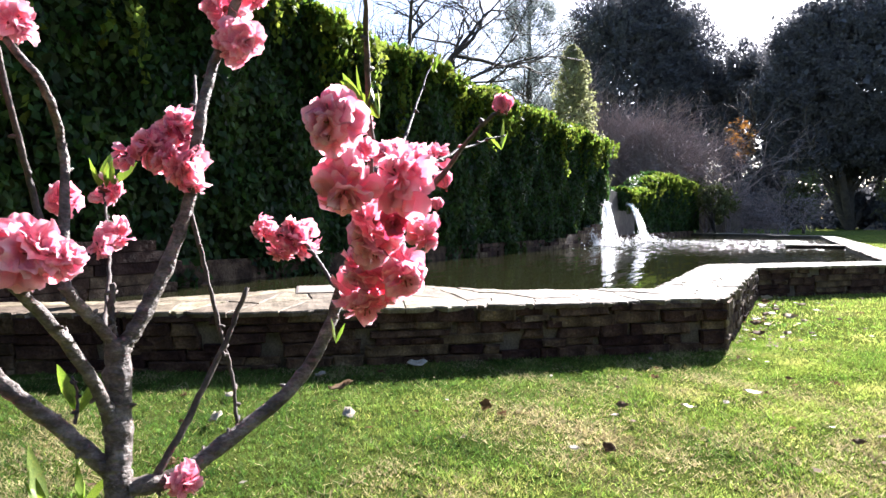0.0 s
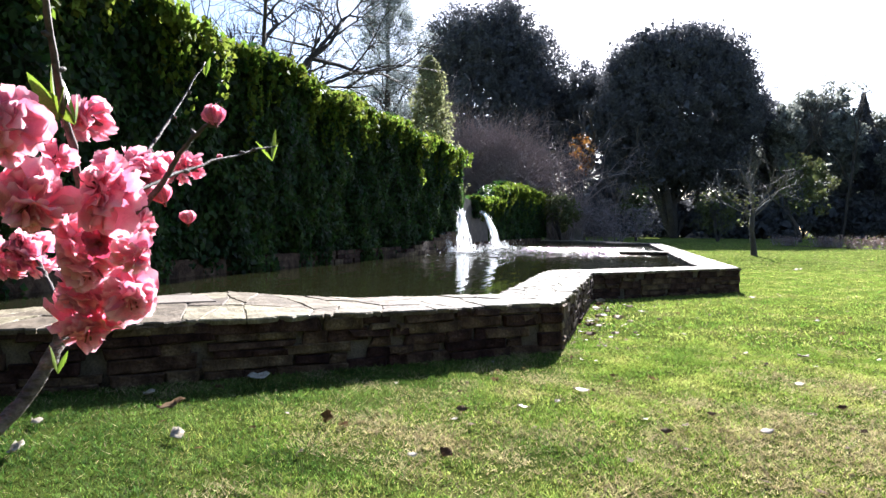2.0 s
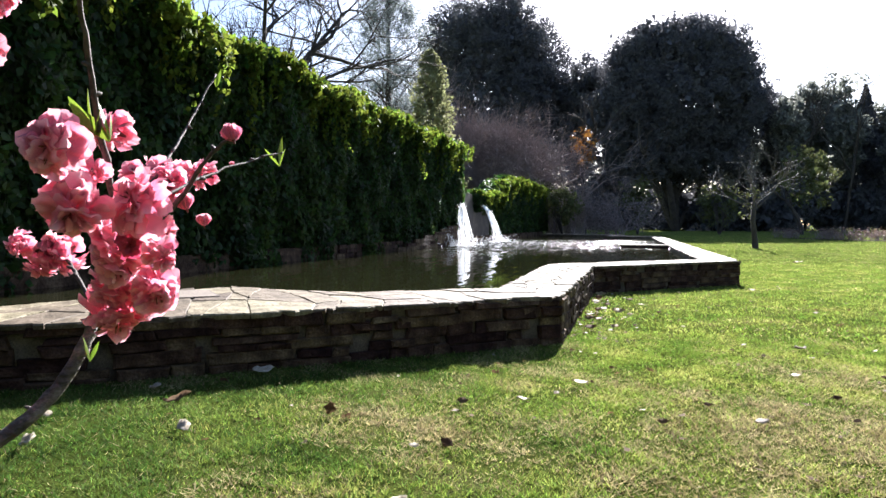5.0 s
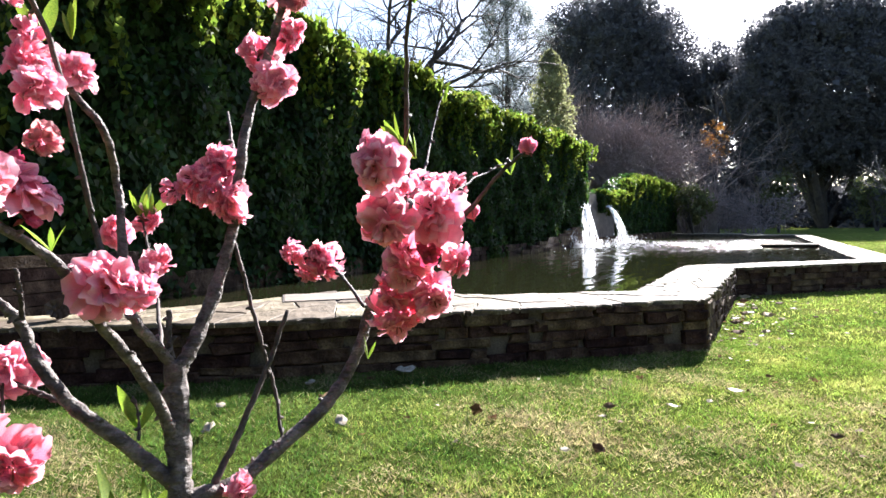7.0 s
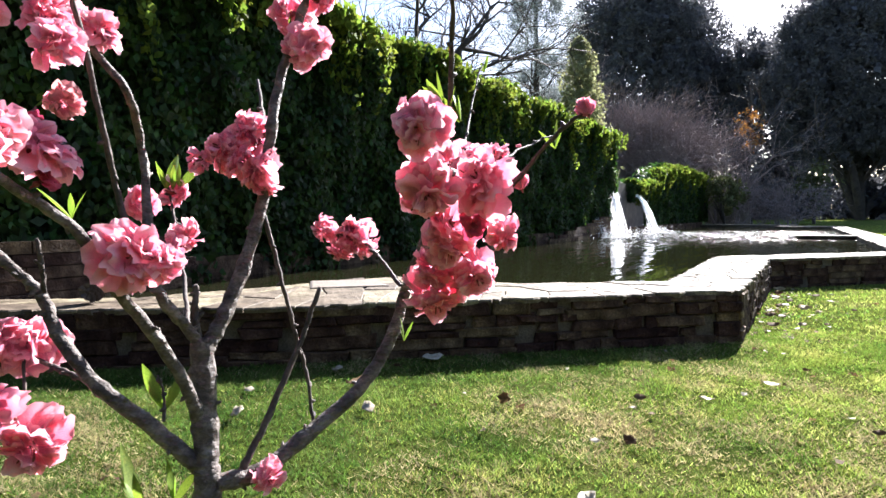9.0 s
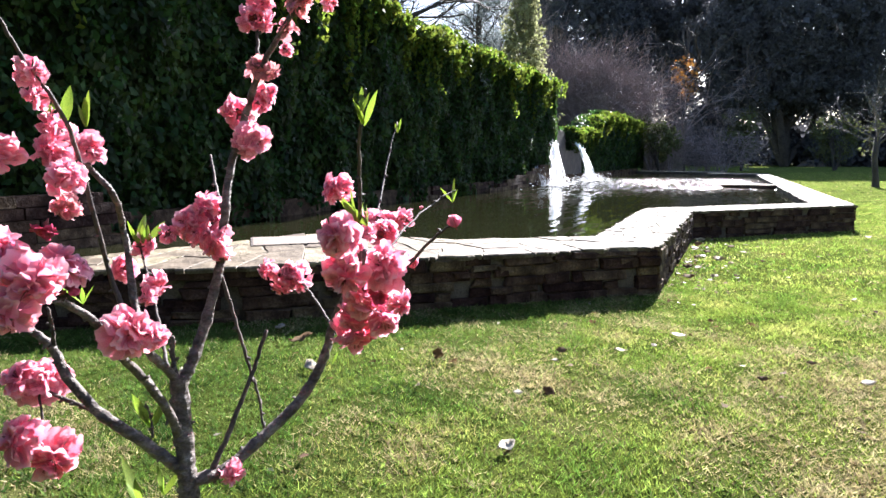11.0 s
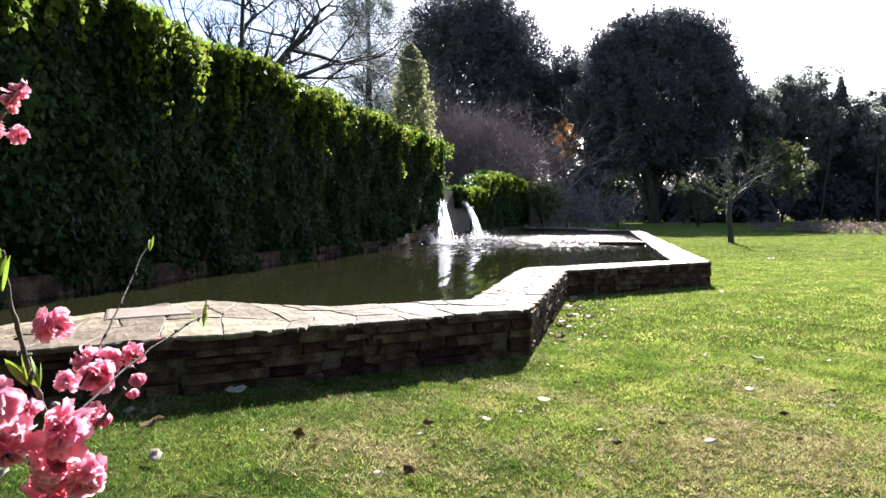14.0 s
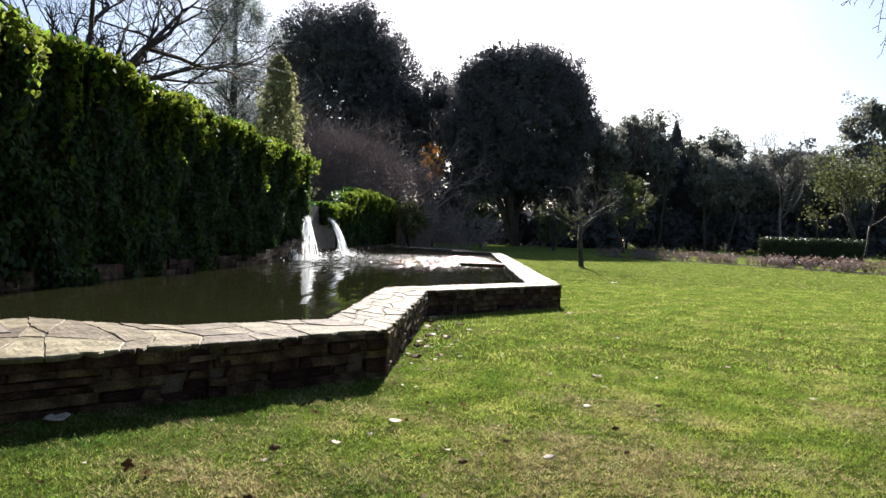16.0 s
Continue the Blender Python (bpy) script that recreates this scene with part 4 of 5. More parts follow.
def weeping_tree():
    """A tree beyond the lawn's near edge; the tips of its hanging twigs come into view from above."""
    rng = np.random.default_rng(46)
    tree = thing("weeping_tree", "tree with thin leafless hanging twigs over the lawn", "tree", (12.6, 11.6, float(ground_height(12.6, 11.6))))
    t = Tubes()
    t.add(curve_points([(0, 0, -0.1), (0.05, 0, 1.8), (-0.15, 0, 3.6), (-0.4, 0, 5.2)]), np.linspace(0.16, 0.09, 19), 9)
    part("trunk", t.mesh("trunk", FARBARK), tree)
    reach = [((-4.6, 0.0, 6.0), 1.0), ((1.8, 1.2, 6.6), 0.7), ((0.6, -1.8, 6.4), 0.7), ((2.4, -0.4, 5.9), 0.7)]
    for end, share in reach:
        t = Tubes()
        e = Vector(end)
        line = curve_points([(-0.3, 0, 4.6), Vector((-0.3, 0, 4.9)).lerp(e, 0.35) + Vector((0, 0, 0.9)), Vector((-0.3, 0, 4.9)).lerp(e, 0.75) + Vector((0, 0, 0.6)), e])
        t.add(line, np.linspace(0.06, 0.014, len(line)), 6)
        part("limb", t.mesh("limb", FARBARK), tree)
        if share < 1:
            for k in range(16):
                twig = Tubes()
                p = line[rng.integers(7, len(line))]
                down = rng.uniform(0.6, 1.4)
                twig.add([p, p + Vector((rng.normal(0, 0.08), rng.normal(0, 0.08), -down * 0.5)), p + Vector((rng.normal(0, 0.1), rng.normal(0, 0.1), -down))], [0.007, 0.005, 0.003], 4)
                part("twig", twig.mesh("twig", FARBARK), tree)
    # twigs of the limb that reaches out over the lawn: foot along the limb, and the low end of each
    for foot, low in ((-5.62, 5.16), (-5.55, 5.0), (-5.47, 5.05), (-5.36, 5.06), (-5.18, 4.96), (-4.98, 4.62), (-4.96, 4.28), (-4.88, 4.5), (-4.6, 4.9), (-4.3, 5.2), (-3.9, 5.4)):
        twig = Tubes()
        top = Vector((max(foot, -4.6) + 0.02, 0.0, 6.0 + 0.12 * (foot + 4.6 if foot > -4.6 else 0)))
        tip = Vector((foot, rng.normal(0, 0.05), low + 0.08))
        line = curve_points([top, top.lerp(tip, 0.35) + Vector((-0.10, 0, 0.12)), top.lerp(tip, 0.7) + Vector((rng.normal(0, 0.03), 0, 0.05)), tip], 4)
        twig.add(line, np.linspace(0.008, 0.004, len(line)), 5)
        for k in range(6, len(line)):
            side = Vector((rng.normal(0, 0.05), rng.normal(0, 0.05), rng.uniform(-0.07, 0.02)))
            twig.add([line[k], line[k] + side], [0.006, 0.004], 4)
        part("twig", twig.mesh("twig", FARBARK), tree)


weeping_tree()

LIMB = surface("grey_limb", [(0.085, 0.072, 0.066), (0.17, 0.148, 0.138)], 2, 20, 0.85, 0)


def pruned_tree(at, height, seed):
    """A small tree with a dark straight trunk and stout, crooked pale limbs spread like an umbrella."""
    rng = np.random.default_rng(seed)
    tree = thing("small_bare_tree", "small leafless tree with dark trunk and spreading pale limbs", "tree", (*at, float(ground_height(*at))))
    t = Tubes()
    t.add([(0.08, 0, -0.1), (0.05, 0, 0.4), (-0.04, 0.02, 1.2), (0.0, 0, 2.1)], [0.16, 0.125, 0.11, 0.115], 9)
    part("trunk", t.mesh("trunk", FARBARK), tree)
    tips = []
    for k in range(9):
        t = Tubes()
        a = k * 2.4 + rng.normal(0, 0.2)
        rise = rng.uniform(0.4, 1.4)
        grow(t, (0, 0, 1.75 + 0.04 * k), (math.cos(a), math.sin(a), rise), height * 0.27, 0.030, 2, rng, tips, 6, 0.55, 0.10, 4, 0.66, 0.11)
        part("limb", t.mesh("limb", LIMB), tree, "pale crooked limb")
    tp = np.array([tuple(q) for q in tips])
    low = tp[(tp[:, 2] < 2.9)]
    c = low[rng.integers(0, len(low), 160)] + rng.normal(0, 0.12, (160, 3))
    part("foliage", tri_mesh("foliage", leaf_cloud(c, 0.09, rng, 0.2), 4, OLIVELEAF), tree, "a few olive leaves left on the low limbs")


pruned_tree((6.85, 33.5), 5.6, 45)

# leafless purple-brown thicket below the evergreens: tall at the back, low arching bushes in front of the domed tree
rng_t = np.random.default_rng(50)
for k in range(24):
    x = -20.0 + 0.92 * k + rng_t.uniform(-0.5, 0.5)
    y = rng_t.uniform(58.0, 66.0)
    tall = (24.0 if x < -10 else 18.0 if x < -4.5 else 8.5) * rng_t.uniform(0.6, 1.05)
    low = x > -6
    bare_tree("bare_shrub", "leafless low shrub with arching pale twigs" if low else "tall leafless purple-brown shrub in a thicket", (x, y), tall, 60 + k, PURPLETWIG, 4, 0.60 if low else 0.42, 0.02 if low else 0.14, 3,
              0.0075 if low else 0.0056, rng_t.uniform(0.20, 0.28), "bare thicket", stems=4, category="shrub", haze=700 if low else 1500, twig_width=0.024)
for k, (x, y, h, r) in enumerate(((2.2, 66.5, 5.4, 1.7), (9.8, 68.0, 5.0, 1.9), (-4.0, 56.8, 4.2, 1.4), (-6.5, 60.0, 5.0, 1.6))):
    leafy_tree("olive_shrub", "loose shrub with sparse yellow-olive leaves under the trees", (x, y), h, r, 520 + k, OLIVELEAF, 1500, 0.13, bottom=0.25, clump=0.4, clumps=26, stems=3, group="olive shrubs", category="shrub")
leafy_tree("rust_shrub", "shrub with rust-orange leaves among bare branches", (-2.9, 67.0), 11.2, 1.2, 81, RUSTLEAF, 420, 0.13, bottom=0.6, clump=0.5, clumps=20)



def low_garden_wall():
    """A plain rendered wall that closes the garden beyond the pool's end."""
    wall = thing("garden_wall", "low weathered rendered garden wall beyond the pool", "wall", (-4.35, 62.0, float(ground_height(0, 62))), kind="structure")
    part("body", box_mesh("body", (3.6, 0.35, 2.1), RENDER, 0.03), wall, "", pose(0, 0, 1.0))
    part("cap", box_mesh("cap", (3.7, 0.45, 0.08), STONE, 0.015), wall, "", pose(0, 0, 2.09))


low_garden_wall()


def earth_bank():
    """A low mound of bare soil and dead needles under the domed tree."""
    v, f, n = [], [], 18
    rng = np.random.default_rng(8)
    for i in range(7):
        q = i / 6
        for k in range(n):
            a = 2 * math.pi * k / n
            r = 1 - q + 0.001
            v.append((2.4 * r * math.cos(a), 1.6 * r * math.sin(a), 1.5 * (0.5 - 0.5 * math.cos(math.pi * q)) - 0.08 + rng.uniform(-0.05, 0.05)))
    f = [(i * n + k, i * n + (k + 1) % n, (i + 1) * n + (k + 1) % n, (i + 1) * n + k) for i in range(6) for k in range(n)]
    thing("earth_mound", "low mound of pale dry soil under the evergreen", "mound", (10.8, 93.0, float(ground_height(0, 93))), me=mesh_from("earth_mound", v, f, RENDER, True))


earth_bank()

# tree belt along the far side of the lawn
BELT = [(15.0, 82, 17.6, 3.8, 0), (18.6, 81, 15.8, 3.4, 1), (22.2, 82, 17.6, 3.6, 0), (26.0, 81, 15.8, 3.0, 2), (28.6, 83, 14.4, 3.1, 1), (31.6, 82, 15.0, 3.4, 0),
        (35.4, 84, 11.6, 3.4, 1), (38.6, 83, 13.0, 2.9, 1), (42.2, 82, 13.6, 3.6, 0), (46.0, 82, 13.2, 3.2, 1), (49.8, 81, 20.0, 4.0, 0), (55, 79, 18.5, 4.2, 1), (61, 77, 19.5, 4.4, 0), (67, 73, 18.0, 4.4, 1)]
for k, (x, y, h, r, sort) in enumerate(BELT):
    x, y, h, r = 1.45 + (x - 1.45) * 1.2, 1.6 + (y - 1.6) * 1.2, h * 1.2, r * 1.2
    if sort == 2:
        cone_tree("conifer_tree", "dark pointed conifer in the tree belt", (x, y), h, r, 100 + k, DARKLEAF, 14000, 0.28, 0.06, "tree belt")
    else:
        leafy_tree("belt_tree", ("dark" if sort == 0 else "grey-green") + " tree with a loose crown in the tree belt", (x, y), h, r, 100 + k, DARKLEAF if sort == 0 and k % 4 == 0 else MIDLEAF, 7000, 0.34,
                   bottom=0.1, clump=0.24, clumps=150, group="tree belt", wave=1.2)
for k in range(16):
    x = 15.5 + 4.2 * k + rng_t.uniform(-1, 1)
    leafy_tree("belt_tree", "slim grey-green tree with a ragged crown in the tree belt", (x, rng_t.uniform(88, 96)), rng_t.uniform(12.0, 17.5), rng_t.uniform(1.7, 2.7), 170 + k, MIDLEAF, 4000, 0.24, FARBARK,
               bottom=0.45, clump=0.4, clumps=46, group="tree belt", wave=1.25, trunk=0.012)
bare_tree("bare_tree", "leafless pale tree in the tree belt", (37.6, 78.0), 19.0, 130, PALEBARK, 5, 0.36, 0.22, 3, 0.009, 0.3, "tree belt", haze=1200, twig_width=0.016)
bare_tree("green_tree", "open tree with sparse olive foliage on several leaning stems", (32.8, 54.0), 13.0, 133, FARBARK, 4, 0.42, 0.18, 3, 0.009, 0.28, leaf=OLIVELEAF, leaf_count=3800, leaf_size=0.15, stems=3)
leafy_tree("green_tree", "leafy shrub tree with olive foliage in the shade", (17.0, 68.0), 8.6, 2.6, 132, OLIVELEAF, 1700, 0.16, bottom=0.3, clump=0.2, clumps=46)

# dark understorey below the belt
for k in range(24):
    x = -16.0 + 4.2 * k
    y = (93.0 if x > 18 else 102.0) + rng_t.uniform(-2.5, 2.5)
    h = rng_t.uniform(3.5, 7.0)
    leafy_tree("understorey_shrub", "dark shaded shrub under the trees", (x, y), h, 2.9, 140 + k, DARKLEAF, 1500, 0.36, bottom=0.0, clump=0.34, clumps=40, group="understorey", category="shrub")


for k in range(8):
    leafy_tree("understorey_shrub", "dark shaded shrub under the trees", (7.5 + 1.7 * k, 97.0 - 1.6 * k + rng_t.uniform(-1.5, 1.5)), rng_t.uniform(4.0, 6.0), 2.4, 240 + k, DARKLEAF, 1500, 0.36, bottom=0.0, clump=0.34, clumps=40, group="understorey", category="shrub")


def far_woods():
    """The dark wood that closes the view behind the belt."""
    rng = np.random.default_rng(99)
    n = 50000
    x = rng.uniform(-80, 150, n)
    tall = 12.0 + 1.8 * np.sin(x * 0.31) + 1.4 * np.sin(x * 0.83 + 1) + 0.9 * np.sin(x * 2.1)
    z = tall * rng.random(n) ** 1.1 + float(ground_height(0, 118))
    y = 118 + rng.uniform(-3, 3, n)
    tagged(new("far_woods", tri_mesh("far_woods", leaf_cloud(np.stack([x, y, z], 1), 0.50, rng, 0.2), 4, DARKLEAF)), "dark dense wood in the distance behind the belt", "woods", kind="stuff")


far_woods()


def woods_behind():
    """An unseen bank of leaves, added opposite the pool to block sky light."""
    rng = np.random.default_rng(98)
    n = 16000
    x = rng.uniform(-34, 44, n)
    z = (13.0 + 1.8 * np.sin(x * 0.31) + 1.4 * np.sin(x * 0.83 + 1)) * rng.random(n)
    y = -11 + rng.uniform(-2.5, 2.5, n)
    tagged(new("woods_behind", tri_mesh("woods_behind", leaf_cloud(np.stack([x, y, z], 1), 0.8, rng, 0.2), 4, DARKLEAF)), "dark leaf screen out of view, added to block sky light", "woods", kind="stuff")


woods_behind()


# ---- rose bed and clipped hedge ----
def make_rose_bed():
    rng = np.random.default_rng(90)
    line = [(11.0, 53.4), (12.6, 50.5), (17.6, 41.8), (22.0, 33.0), (28.0, 22.0)]
    v, f = [], []
    for i, (x, y) in enumerate(line):
        for w in (0.2, 2.6):
            v.append((x + w * 0.8, y + w * 0.6, float(ground_height(x, y)) + 0.012))
    for i in range(len(line) - 1):
        f.append((2 * i, 2 * i + 1, 2 * i + 3, 2 * i + 2))
    tagged(new("flower_bed", mesh_from("flower_bed", v, f, EARTH)), "long bed of dark soil along the lawn", "flower bed", kind="structure")
    t, tips = Tubes(), []
    for i in range(len(line) - 1):
        for k in range(62 if i else 14):
            q, w = rng.random(), rng.uniform(-0.05, 2.4)
            p = lerp(line[i], line[i + 1], q)
            base = Vector((p[0] + w * 0.8, p[1] + w * 0.6, float(ground_height(*p)) + 0.03))
            for s in range(8):
                tip = base + Vector((rng.normal(0, 0.20), rng.normal(0, 0.20), rng.uniform(0.22, 0.62)))
                t.add([base, (base + tip) / 2 + Vector(rng.normal(0, 0.03, 3)), tip], [0.012, 0.009, 0.006], 3)
                tips.append(tuple(tip))
    bed = thing("rose_bushes", "bare pruned rose bushes with pinkish young shoots", "rose bushes", kind="stuff", me=t.mesh("rose_bushes", PURPLETWIG))
    tp = np.array(tips)
    c = tp[rng.integers(0, len(tp), 7500)] + rng.normal(0, 0.10, (7500, 3))
    part("young_shoots", tri_mesh("young_shoots", leaf_cloud(c, 0.075, rng, 0.0), 4, SHOOT), bed)


SHOOT = surface("young_shoot", [(0.11, 0.072, 0.062), (0.21, 0.15, 0.128)], 3, 20, 0.6, 0, each=0.4, through_light=0.25)
make_rose_bed()


def clipped_hedge(at, size, seed):
    rng = np.random.default_rng(seed)
    hedge = thing("clipped_hedge", "low clipped box hedge, dark green with a sunlit top", "hedge", (at[0], at[1], float(ground_height(at[0], at[1]))))
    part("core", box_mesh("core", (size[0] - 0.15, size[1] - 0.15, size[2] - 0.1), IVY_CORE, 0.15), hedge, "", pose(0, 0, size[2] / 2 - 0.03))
    p = rng.uniform(-0.5, 0.5, (9000, 3))
    side = rng.integers(0, 5, 9000)
    for k, (axis, s) in enumerate(((0, -0.5), (0, 0.5), (1, -0.5), (1, 0.5), (2, 0.5))):
        p[side == k, axis] = s
    p = p * np.asarray(size) + (0, 0, size[2] / 2) + rng.normal(0, 0.05, (9000, 3))
    p[:, 2] = np.maximum(p[:, 2], 0.03)
    part("foliage", tri_mesh("foliage", leaf_cloud(p, 0.09, rng, 0.1), 4, BOXLEAF), hedge)


clipped_hedge((25.3, 47.5), (6.2, 2.0, 1.75), 95)


# ---- flowering peach shrub ----
# limbs: thickness at the foot and at the end, and the line they follow
BRANCHES = [
    (0.013, 0.0115, [(0.716, 1.98, 0.789), (0.711, 1.983, 0.819), (0.701, 1.991, 0.858), (0.693, 1.997, 0.899), (0.688, 2.001, 0.934)]),
    (0.0085, 0.0028, [(0.69, 2.003, 0.926), (0.692, 2.018, 0.944), (0.689, 2.047, 0.989), (0.689, 2.076, 1.052), (0.697, 2.082, 1.121), (0.692, 2.103, 1.181), (0.702, 2.125, 1.251), (0.733, 2.12, 1.302), (0.773, 2.118, 1.351), (0.805, 2.126, 1.386), (0.848, 2.127, 1.431)]),
    (0.003, 0.002, [(0.688, 2.088, 1.128), (0.647, 2.121, 1.156), (0.612, 2.151, 1.197)]),
    (0.003, 0.0015, [(0.731, 2.118, 1.298), (0.716, 2.136, 1.35), (0.705, 2.145, 1.39), (0.698, 2.133, 1.433), (0.695, 2.122, 1.475)]),
    (0.009, 0.0045, [(0.706, 1.982, 0.826), (0.697, 1.976, 0.836), (0.66, 1.96, 0.868), (0.622, 1.942, 0.9), (0.583, 1.934, 0.941), (0.566, 1.932, 0.972), (0.546, 1.921, 0.996), (0.512, 1.9, 1.034)]),
    (0.003, 0.002, [(0.567, 1.933, 0.97), (0.574, 1.928, 0.999), (0.577, 1.924, 1.024)]),
    (0.0065, 0.0035, [(0.699, 1.987, 0.863), (0.701, 1.975, 0.894), (0.699, 1.949, 0.942), (0.701, 1.913, 0.987), (0.701, 1.888, 1.028), (0.692, 1.871, 1.047), (0.704, 1.835, 1.067), (0.721, 1.795, 1.095)]),
    (0.006, 0.003, [(0.689, 1.999, 0.927), (0.687, 1.985, 0.947), (0.686, 1.959, 0.982), (0.646, 1.982, 1.022), (0.613, 2.002, 1.103), (0.636, 1.973, 1.15), (0.62, 1.959, 1.18), (0.606, 1.944, 1.213), (0.604, 1.921, 1.248)]),
    (0.004, 0.002, [(0.68, 1.96, 0.981), (0.65, 1.967, 1.011), (0.627, 1.968, 1.055), (0.635, 1.95, 1.117), (0.642, 1.925, 1.21), (0.649, 1.898, 1.258), (0.649, 1.876, 1.285), (0.652, 1.854, 1.321)]),
    (0.003, 0.0015, [(0.677, 1.996, 0.942), (0.625, 2.035, 0.97), (0.565, 2.075, 1.019), (0.512, 2.105, 1.078)]),
    (0.004, 0.0032, [(0.687, 1.998, 0.935), (0.683, 1.999, 0.956), (0.679, 2.003, 0.982)]),
    (0.009, 0.006, [(0.717, 1.986, 0.813), (0.732, 2.023, 0.814), (0.75, 2.078, 0.84), (0.768, 2.127, 0.871), (0.78, 2.165, 0.915), (0.788, 2.183, 0.966), (0.833, 2.154, 1.022), (0.877, 2.123, 1.08)]),
    (0.0035, 0.0015, [(0.873, 2.118, 1.066), (0.905, 2.07, 1.13), (0.927, 2.035, 1.198), (0.955, 2.003, 1.255)]),
    (0.002, 0.001, [(0.854, 2.181, 1.087), (0.825, 2.252, 1.129), (0.792, 2.34, 1.196), (0.777, 2.399, 1.252)]),
    (0.002, 0.001, [(0.892, 2.13, 1.065), (0.878, 2.244, 1.102), (0.878, 2.338, 1.129), (0.885, 2.387, 1.142)]),
    (0.003, 0.0016, [(0.908, 2.111, 1.04), (0.945, 2.115, 1.071), (0.978, 2.104, 1.1), (1.005, 2.099, 1.118)]),
    (0.0025, 0.0015, [(0.78, 2.183, 0.967), (0.737, 2.205, 0.995), (0.694, 2.227, 1.014), (0.657, 2.212, 1.023)]),
    (0.004, 0.0025, [(0.724, 2.008, 0.816), (0.729, 2.039, 0.859), (0.735, 2.077, 0.924), (0.742, 2.099, 0.972)]),
    (0.0028, 0.0018, [(0.689, 2.076, 1.052), (0.7, 2.081, 1.005), (0.72, 2.083, 0.936), (0.732, 2.087, 0.889), (0.746, 2.078, 0.842)]),
    (0.003, 0.002, [(0.624, 1.943, 0.897), (0.584, 1.942, 0.904), (0.541, 1.939, 0.912), (0.517, 1.934, 0.919)]),
    (0.002, 0.0015, [(0.567, 1.912, 0.868), (0.539, 1.928, 0.915)]),
    (0.0018, 0.001, [(0.672, 1.972, 0.865), (0.657, 1.983, 0.884), (0.65, 1.984, 0.901)]),
]
